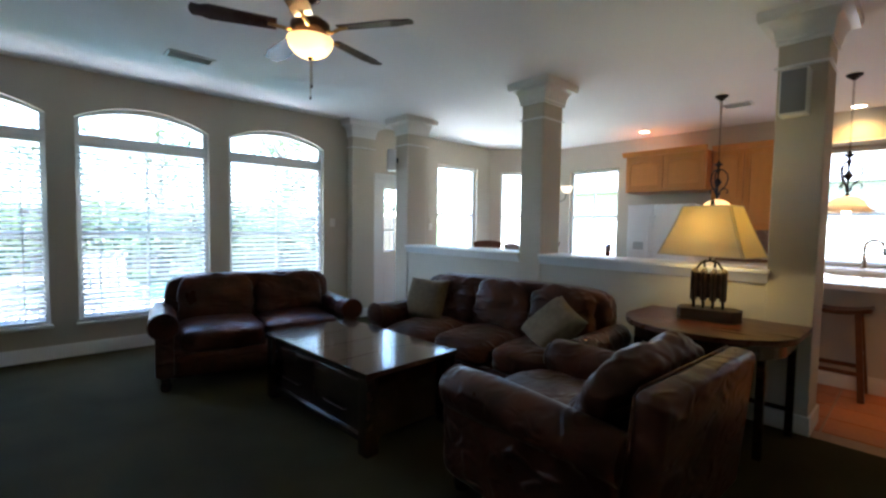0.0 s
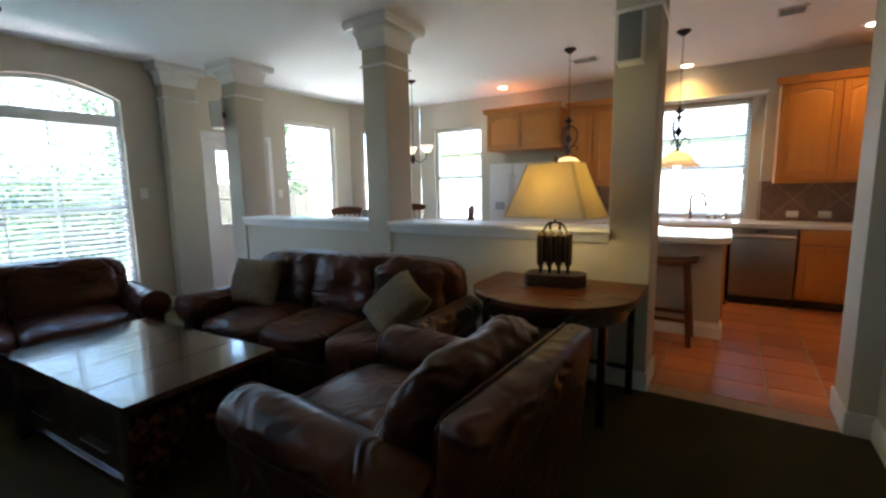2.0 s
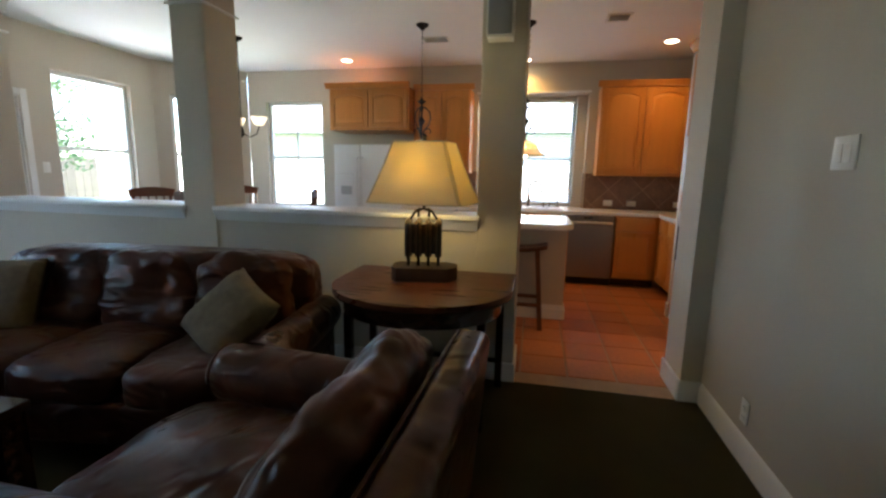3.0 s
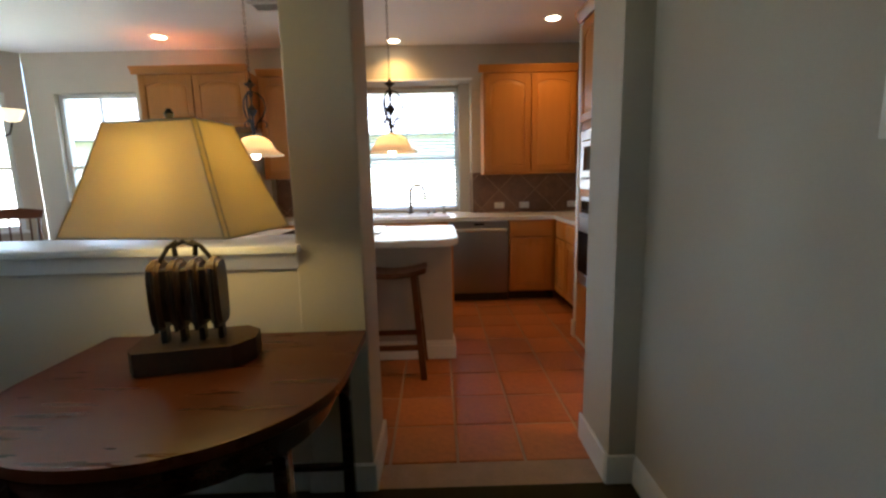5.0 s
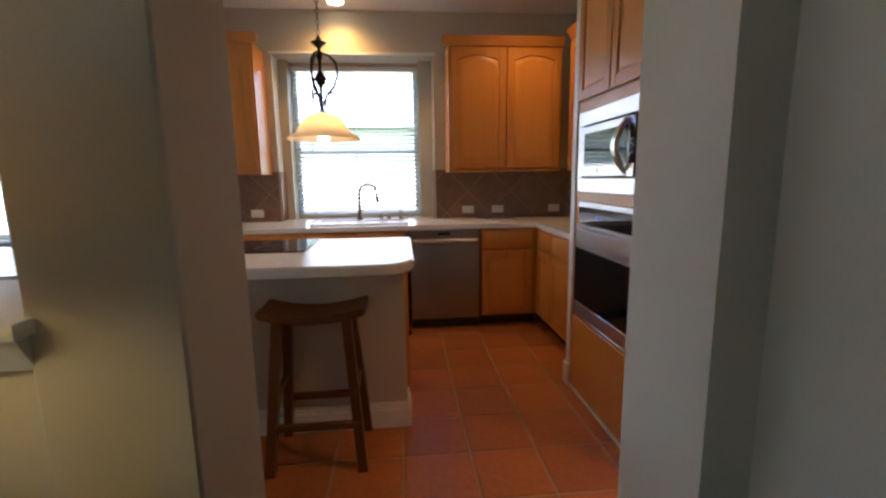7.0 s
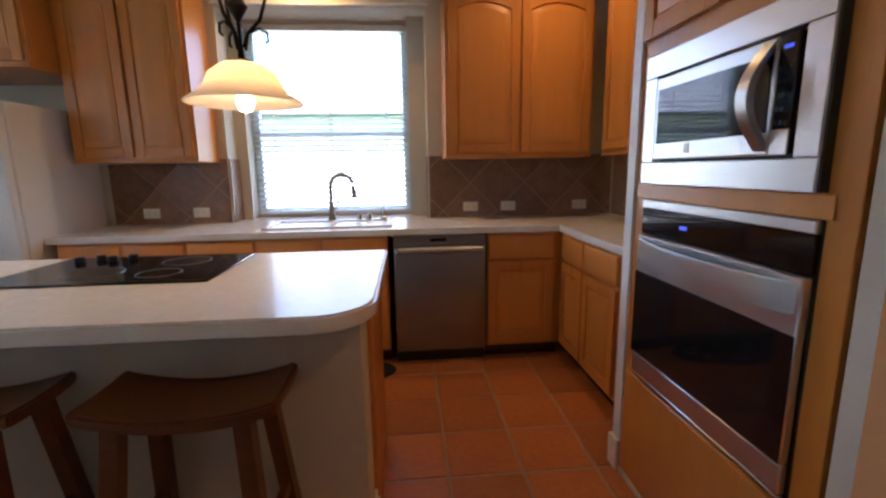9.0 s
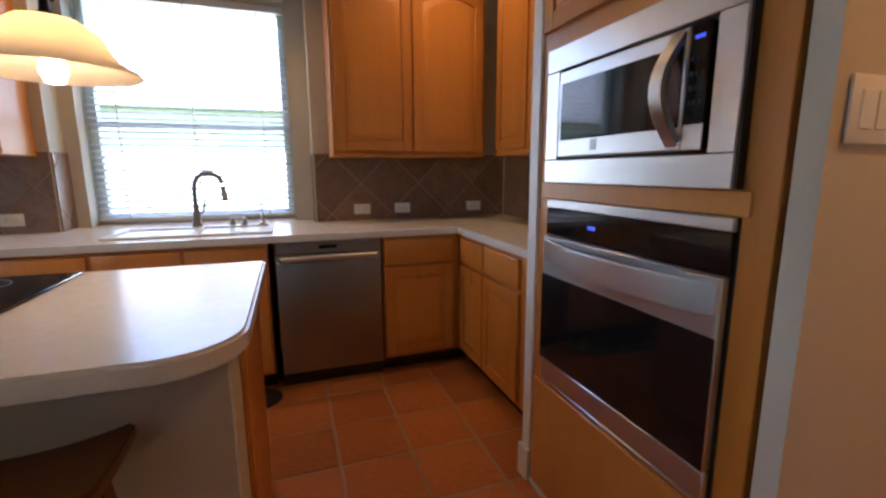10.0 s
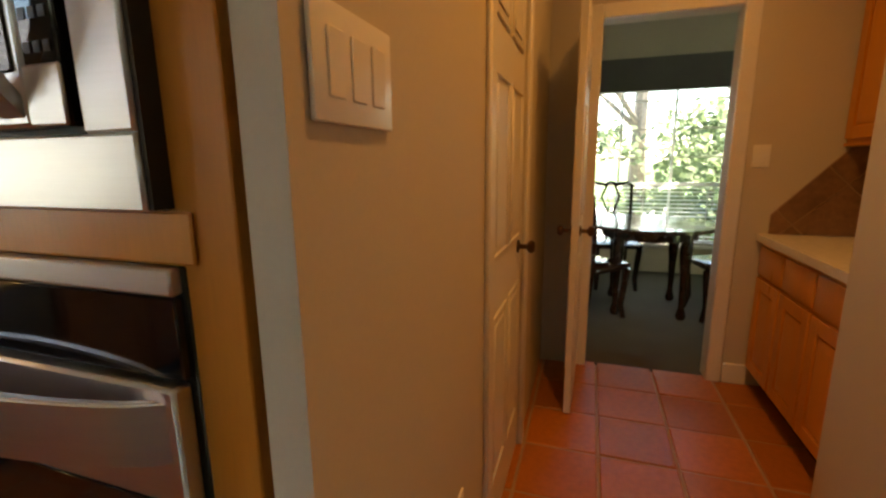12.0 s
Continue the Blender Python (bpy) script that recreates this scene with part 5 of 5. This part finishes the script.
s0 = stool(pose(5.585, 1.70, 0))
for m in (pose(4.98, 1.705, 0, 0, 0, 3), pose(4.30, 1.68, 0)):
    copy_thing(s0, m)


def scroll(cx, cz, r, a0, a1, turns, side):
    n = 16
    return [(side * (cx + r * (1 - 0.75 * k / n) * math.cos(a0 + (a1 - a0) * k / n)), 0, cz + r * (1 - 0.75 * k / n) * math.sin(a0 + (a1 - a0) * k / n)) for k in range(n + 1)]


def pendant(at, label):
    p = thing("pendant_light", label, "pendant light", at, group="pendants over the island")
    part("canopy", lathe([(0.012, -0.05), (0.03, -0.035), (0.06, -0.012), (0.063, 0.004)], 20), IRON, p)
    k, z = 0, -0.05
    while z > -0.70:
        r = turn_bm(tube([(0.008 * math.cos(a), 0, 0.017 * math.sin(a)) for a in [2 * math.pi * j / 10 for j in range(11)]], 0.0022, 5), pose(0, 0, z - 0.015, 0, 0, 90 * (k % 2)))
        part("chain_link", r, IRON, p)
        k, z = k + 1, z - 0.028
    part("hub", lathe([(0.006, -0.77), (0.02, -0.755), (0.045, -0.735), (0.02, -0.725), (0.008, -0.70)], 14), IRON, p)
    part("stem", lathe([(0.014, -1.12), (0.009, -1.06), (0.008, -0.98), (0.038, -0.93), (0.008, -0.885), (0.009, -0.84), (0.02, -0.80), (0.008, -0.77)], 14), IRON, p)
    for q in range(3):
        turn = pose(0, 0, 0, 0, 0, 10 + 120 * q)
        lp = [(0.012, 0, -0.79), (0.05, 0, -0.80), (0.088, 0, -0.84), (0.098, 0, -0.90), (0.075, 0, -0.97), (0.03, 0, -1.02), (0.012, 0, -1.07)]
        part("iron_loop", turn_bm(tube(lp, 0.0065, 6), turn), IRON, p)
        lp = [(0.018, 0, -1.08), (0.03, 0, -1.02), (0.07, 0, -1.00), (0.098, 0, -1.015), (0.10, 0, -1.045), (0.085, 0, -1.05)]
        part("iron_curl", turn_bm(tube(lp, 0.0055, 6), turn), IRON, p)
    part("shade_holder", lathe([(0.035, -1.145), (0.04, -1.13), (0.03, -1.115), (0.014, -1.11)], 16), IRON, p)
    prof = [(0.035, -1.125), (0.075, -1.135), (0.115, -1.165), (0.135, -1.205), (0.155, -1.235), (0.20, -1.262), (0.208, -1.270)]
    bm = bm_new()
    seg = 40
    rings = [[bm.verts.new((r * math.cos(2 * math.pi * k / seg), r * math.sin(2 * math.pi * k / seg), z)) for k in range(seg)] for r, z in prof]
    for u, v in zip(rings, rings[1:]):
        for k in range(seg):
            bm.faces.new((u[k], u[(k + 1) % seg], v[(k + 1) % seg], v[k]))
    bmesh.ops.recalc_face_normals(bm, faces=list(bm.faces))
    bmesh.ops.solidify(bm, geom=list(bm.faces), thickness=0.004)
    part("glass_shade", bm, FROST, p, "frosted amber glass bell shade")
    part("bulb", lathe([(0.012, -1.20), (0.03, -1.245), (0.034, -1.265), (0.022, -1.295), (0.003, -1.30)], 16), BULB, p, "glowing round bulb")
    return p


p0 = pendant(pose(5.555, 2.38, CH - 0.001), "iron scroll pendant with a lit amber glass shade")
copy_thing(p0, pose(4.50, 2.29, CH - 0.005, 0, 0, 20))

# ---- breakfast nook ----
nk = thing("chandelier", "small iron chandelier with lit glass bowls over the nook", "chandelier", pose(2.32, 2.40, CH))
part("canopy", lathe([(0.012, -0.05), (0.055, -0.02), (0.06, -0.001)], 18), IRON, nk)
part("rod", lathe([(0.006, -1.0), (0.006, -0.04)], 8), IRON, nk)
part("hub", lathe([(0.004, -1.10), (0.03, -1.06), (0.02, -1.0), (0.008, -0.97)], 14), IRON, nk)
for q in range(3):
    a = 2 * math.pi * q / 3 + 0.3
    c, s = math.cos(a), math.sin(a)
    part("arm", tube([(0.02 * c, 0.02 * s, -1.05), (0.09 * c, 0.09 * s, -1.09), (0.17 * c, 0.17 * s, -1.05), (0.20 * c, 0.20 * s, -0.96)], 0.007, 6), IRON, nk)
    part("bowl", lathe([(0.02, -0.955), (0.05, -0.945), (0.075, -0.90), (0.09, -0.86), (0.085, -0.86), (0.068, -0.90), (0.045, -0.938), (0.02, -0.945)], 20, (0.20 * c, 0.20 * s, 0)), glow("nook_bowl_glass", (1.0, 0.75, 0.45), 0.14), nk, "lit glass bowl")

nt = thing("breakfast_table", "round glass-topped breakfast table in the bay", "table", pose(2.1, 2.45, 0))
part("tabletop", lathe([(0.002, 0.735), (0.53, 0.735), (0.54, 0.745), (0.53, 0.755), (0.002, 0.755)], 40), STOOLW, nt)
part("pedestal", lathe([(0.22, 0), (0.22, 0.03), (0.06, 0.08), (0.05, 0.35), (0.07, 0.5), (0.05, 0.66), (0.14, 0.733)], 20), STOOLW, nt)


def nook_chair(at):
    c = thing("dining_chair", "honey wood chair with a curved top rail", "chair", at, group="chairs round the breakfast table")
    part("seat", bx((-0.21, -0.21, 0.43), (0.21, 0.21, 0.465), 0.012, 2), STOOLW, c)
    for sx in (-1, 1):
        part("leg", tube([(sx * 0.18, -0.18, 0), (sx * 0.18, -0.18, 0.43)], 0.018, 8), STOOLW, c)
        part("leg", tube([(sx * 0.18, 0.21, 0), (sx * 0.18, 0.18, 0.45), (sx * 0.19, 0.25, 1.03)], 0.018, 8), STOOLW, c)
    part("top_rail", poly([(-0.22, 1.02), (0.22, 1.02), (0.24, 1.10)] + [(0.24 - 0.48 * k / 10, 1.10 + 0.03 * math.sin(math.pi * k / 10)) for k in range(1, 11)], "y", 0.235, 0.262), STOOLW, c)
    for k in range(4):
        part("spindle", tube([(-0.12 + 0.08 * k, 0.19, 0.46), (-0.12 + 0.08 * k, 0.248, 1.03)], 0.008, 6), STOOLW, c)
    return c


c0 = nook_chair(pose(2.38, 1.75, 0, 0, 0, 155))
for m in (pose(1.55, 1.95, 0, 0, 0, 60), pose(2.75, 2.75, 0, 0, 0, -70), pose(1.75, 3.05, 0, 0, 0, 30)):
    copy_thing(c0, m)

# ---- hall counter ----
base_cabinet(0.99, 0.62, [(0.02, 0.34, True), (0.34, 0.66, True), (0.66, 0.97, True)], pose(ENDX - 0.003, 0.155, 0, 0, 0, 180), "maple base cabinets in the hall recess", h=0.835)
solid("worktop", poly([(8.455, -0.475), (ENDX - 0.003, -0.475), (ENDX - 0.003, 0.19), (8.455, 0.19)], "z", 0.838, 0.876), COUNTER, "white laminate worktop on the hall cabinets", "worktop")
splash(0, 0.99, 0.878, 1.33, pose(ENDX - 0.003, -0.478, 0, 0, 0, 180), 8)
splash(0, 0.62, 0.878, 1.33, pose(ENDX - 0.003, 0.14, 0, 0, 0, -90), 9, (0.31, 0.35))
wall_cabinet(0.99, 0.327, 1.34, 2.42, 2, pose(ENDX - 0.003, -0.14, 0, 0, 0, 180), "maple wall cabinet in the hall recess")

# ---- dining room ----
dt = thing("dining_table", "dark polished dining table with carved legs", "table", pose(10.80, 0.56, 0))
part("tabletop", poly([(0.56 * math.cos(a), 0.52 * math.sin(a)) for a in [2 * math.pi * k / 40 for k in range(40)]], "z", 0.725, 0.755), DWOOD, dt)
part("apron", poly([(0.40 * math.cos(a), 0.38 * math.sin(a)) for a in [2 * math.pi * k / 40 for k in range(40)]], "z", 0.64, 0.725), DWOOD, dt)
for sx in (-1, 1):
    for sy in (-1, 1):
        part("leg", lathe([(0.03, 0), (0.04, 0.03), (0.022, 0.10), (0.03, 0.35), (0.048, 0.55), (0.04, 0.70)], 14, (sx * 0.27, sy * 0.25, 0)), DWOOD, dt)


def carved_chair(at):
    c = thing("dining_chair", "dark carved wooden chair with an openwork splat", "chair", at, group="chairs round the dining table")
    part("seat", bx((-0.23, -0.21, 0.42), (0.23, 0.21, 0.47), 0.015, 2), DWOOD, c)
    for sx in (-1, 1):
        part("leg", tube([(sx * 0.19, -0.20, 0), (sx * 0.18, -0.17, 0.12), (sx * 0.20, -0.20, 0.42)], 0.02, 8, 0.03), DWOOD, c)
        part("back_post", tube([(sx * 0.18, 0.26, 0), (sx * 0.18, 0.19, 0.45), (sx * 0.20, 0.21, 0.75), (sx * 0.21, 0.27, 1.02)], 0.017, 8), DWOOD, c)
    part("top_rail", tube([(-0.23, 0.275, 1.0), (-0.17, 0.272, 1.045), (-0.06, 0.27, 1.025), (0, 0.27, 1.05), (0.06, 0.27, 1.025), (0.17, 0.272, 1.045), (0.23, 0.275, 1.0)], 0.018, 8), DWOOD, c)
    for sx in (-1, 1):
        part("splat", tube([(sx * 0.03, 0.20, 0.47), (sx * 0.085, 0.21, 0.60), (sx * 0.03, 0.225, 0.74), (sx * 0.09, 0.25, 0.90), (sx * 0.04, 0.27, 1.02)], 0.013, 8), DWOOD, c)
    return c


d0 = carved_chair(pose(10.42, 1.02, 0, 0, 0, 50))
for m in (pose(10.72, 0.0, 0, 0, 0, 190), pose(11.45, 0.80, 0, 0, 0, -80)):
    copy_thing(d0, m)

# ---- outdoors ----
structure("ground", bx((-400, -400, -0.35), (400, 400, -0.25)), GRASS, "green lawn reaching into the distance")
structure("pavement", bx((-3.4, -9, -0.25), (0.2, 5.5, -0.10)), CONC, "pale concrete patio outside the windows")
# added pale slab: bounces light and brightens what the dining window shows
structure("pavement", bx((13.6, -8, -0.25), (22, 9, -0.235)), CONC, "pale slab added beyond the dining room window to bounce light")
structure("water", bx((-6.2, -3.2, -0.24), (-3.6, 0.6, -0.14)), WATER, "blue pool water beyond the patio")


def plank_fence(x0, y0, x1, y1, h, material, label):
    f = thing("fence", label, "fence")
    d = Vector((x1 - x0, y1 - y0))
    n = max(2, int(d.length / 0.30))
    ang = math.degrees(math.atan2(d.y, d.x))
    me = mesh_of("board", bx((0.006, -0.012, -0.25), (d.length / n - 0.006, 0.012, h), 0.004), material)
    for k in range(n):
        ob = new("board", me)
        ob.parent, ob.matrix_basis = f, pose(x0 + d.x * k / n, y0 + d.y * k / n, 0, 0, 0, ang)
    for z in (0.2, h - 0.3):
        part("rail", turn_bm(bx((0, 0.013, z), (d.length, 0.05, z + 0.09)), pose(x0, y0, 0, 0, 0, ang)), material, f)


plank_fence(-11, -16, -11, 12, 1.7, FENCE, "weathered wooden garden fence")
plank_fence(-5, 7.6, 9.5, 7.6, 1.55, VINYL, "white panel fence close behind the kitchen")


def garden_tree(x, y, h, r, seedn, label, low=0.35):
    rng = random.Random(seedn)
    t = thing("tree", label, "tree", pose(x, y, -0.25), group="garden trees")
    bm = bm_new()
    lean = rng.uniform(-0.3, 0.3)
    trunk = [(lean * f * f, 0.2 * lean * f, h * 0.75 * f) for f in (0, 0.2, 0.45, 0.7, 1)]
    add_tube(bm, trunk, 0.16 * h / 6, 8, 0.05)
    for k in range(7):
        a, f = rng.uniform(0, 6.28), rng.uniform(0.35, 0.85)
        p = Vector((lean * f * f, 0.2 * lean * f, h * 0.75 * f))
        q = p + Vector((math.cos(a), math.sin(a), 0.8)) * r * rng.uniform(0.4, 0.8)
        add_tube(bm, [p, (p + q) / 2 + Vector((0, 0, 0.12)), q], 0.05 * h / 6, 6, 0.015)
    part("trunk", bm, BARK, t)
    verts, faces = [], []
    clumps = [Vector((rng.gauss(0, r * 0.45), rng.gauss(0, r * 0.45), h * (low + (1 - low) * rng.random() ** 0.8))) for _ in range(34)]
    for c in clumps:
        for _ in range(75):
            p = c + Vector((rng.gauss(0, 0.32), rng.gauss(0, 0.32), rng.gauss(0, 0.24))) * r / 2
            u = Vector((rng.uniform(-1, 1), rng.uniform(-1, 1), rng.uniform(-0.6, 0.6))).normalized() * 0.075
            v = u.orthogonal().normalized() * 0.05
            i = len(verts)
            verts += [p - u, p + v, p + u, p - v]
            faces.append((i, i + 1, i + 2, i + 3))
    me = bpy.data.meshes.new("crown")
    me.from_pydata([tuple(v) for v in verts], [], faces)
    me.materials.append(LEAF)
    cr = new("crown", me)
    cr.parent = t


for x, y, h, r, sd in ((-8.5, -9.5, 6.5, 2.2, 1), (-9.2, -5.2, 7.0, 2.4, 2), (-8.8, -0.6, 6.0, 2.2, 3), (-9.4, 3.4, 6.5, 2.3, 4), (-6.8, 7.0, 5.5, 2.0, 5)):
    garden_tree(x, y, h, r, sd, "leafy garden tree behind the patio")
for y, sd in ((-8.6, 21), (-6.6, 22), (-4.4, 23), (-2.2, 24), (0.2, 25), (2.4, 26)):
    garden_tree(-7.6, y, 2.0, 1.7, sd, "dense dark green bush along the pool", 0.08)
garden_tree(14.6, 0.35, 6.5, 2.2, 9, "tall tree seen through the dining window", 0.5)
for x, y, h, r, sd in ((14.6, -0.75, 2.1, 1.3, 11), (16.5, 3.2, 2.0, 1.4, 12), (17.5, -2.5, 4.0, 2.4, 13)):
    garden_tree(x, y, h, r, sd, "rounded green garden bush", 0.1)

hs = thing("neighbour_house", "brick neighbour house with a grey shingle roof", "house", pose(1.0, 12.5, -0.25))
part("wall", bx((-6, 0, 0), (7, 6, 3.0)), BRICK, hs)
part("roof", poly([(-0.6, 2.9), (3.0, 5.4), (6.6, 2.9)], "x", -6.6, 7.6), ROOF, hs)
for xx in (-0.8, 5.6):
    wdw = part("window", bx((xx, -0.03, 1.0), (xx + 1.1, 0.02, 2.3)), WHITE, hs)
    part("pane", bx((xx + 0.06, -0.04, 1.06), (xx + 1.04, -0.028, 2.24)), BLACKG, wdw)


def patio_chair(at):
    c = thing("patio_chair", "grey slatted patio chair outside the window", "chair", at, group="patio chairs")
    for k in range(5):
        part("seat_slat", bx((-0.25, -0.24 + k * 0.1, 0.40), (0.25, -0.16 + k * 0.1, 0.42)), GREYW, c)
        part("back_slat", turn_bm(bx((-0.24 + k * 0.1, 0, 0), (-0.17 + k * 0.1, 0.018, 0.62)), pose(0, 0.26, 0.42, -12)), GREYW, c)
    for sx in (-1, 1):
        for yy in (-0.24, 0.26):
            part("leg", bx((sx * 0.27 - 0.02, yy - 0.02, 0), (sx * 0.27 + 0.02, yy + 0.02, 0.60)), GREYW, c)
        part("arm", bx((sx * 0.27 - 0.035, -0.30, 0.60), (sx * 0.27 + 0.035, 0.30, 0.625), 0.005), GREYW, c)
    part("top_rail", turn_bm(bx((-0.27, 0, 0.58), (0.27, 0.025, 0.65)), pose(0, 0.26, 0.42, -12)), GREYW, c)
    return c


um = thing("folded_umbrella", "folded faded red patio umbrella outside the bay window", "umbrella", pose(-0.45, 4.15, -0.10))
part("base", lathe([(0.22, 0), (0.22, 0.04), (0.05, 0.07), (0.03, 0.16)], 20), GREYW, um)
part("pole", lathe([(0.018, 0.1), (0.018, 1.60), (0.004, 1.62)], 10), GREYW, um)
part("canopy", lathe([(0.03, 0.85), (0.15, 0.95), (0.17, 1.12), (0.12, 1.35), (0.05, 1.52), (0.02, 1.56)], 16), mat("red_canvas", (0.55, 0.06, 0.10), 0.85, var=0.15, bump=0.3, fine=120), um, "gathered red canvas")

pc = patio_chair(pose(-0.75, -2.55, -0.10, 0, 0, 100))
for m in (pose(-0.85, -3.55, -0.10, 0, 0, 200), pose(-1.9, -3.9, -0.10, 0, 0, 250), pose(-0.7, -4.6, -0.10, 0, 0, 20)):
    copy_thing(pc, m)
pt = thing("patio_table", "grey slatted patio table outside the window", "table", pose(-1.3, -3.3, -0.10))
for k in range(8):
    part("table_slat", bx((-0.45, -0.45 + k * 0.113, 0.70), (0.45, -0.35 + k * 0.113, 0.725)), GREYW, pt)
for sx in (-1, 1):
    for sy in (-1, 1):
        part("leg", bx((sx * 0.4 - 0.025, sy * 0.4 - 0.025, 0), (sx * 0.4 + 0.025, sy * 0.4 + 0.025, 0.70)), GREYW, pt)

# ---- floor tiles, last ----
T = 0.322
kit = thing("floor_tiles", "square terracotta floor tiles with wide grout joints", "", kind="structure")
bm = bx((0.006, 0.006, -0.012), (T - 0.006, T - 0.006, 0), 0.004, 1)
me = mesh_of("tile", bm, TILE, False)
X0, Y0 = 6.295 - 5 * T, 2.575 - 7 * T
rng = random.Random(5)
farrest = bm_new()
for i in range(-14, 16):
    for j in range(-2, 12):
        x, y = X0 + i * T, Y0 + j * T
        if (y < 0.42 and x < 6.81) or x < 0.43 or x + T > ENDX + 0.09 or y + T > 4.05:
            if not (x + T <= ENDX + 0.42 and x >= 6.81 - T and y < 0.42):
                continue
        if x + T > ENDX + 0.12 or y < -0.2 or y + T > 4.2:
            continue
        if x > 4.4 and not (x > 7.2 and y > 1.5):
            ob = new("tile", me)
            ob.parent, ob.matrix_basis = kit, pose(x, y, rng.uniform(-0.0012, 0.0012))
        else:
            add_box(farrest, (x + 0.006, y + 0.006, -0.012), (x + T - 0.006, y + T - 0.006, 0))
far = part("tile_field", farrest, TILE, kit)
far["kind"] = "stuff"
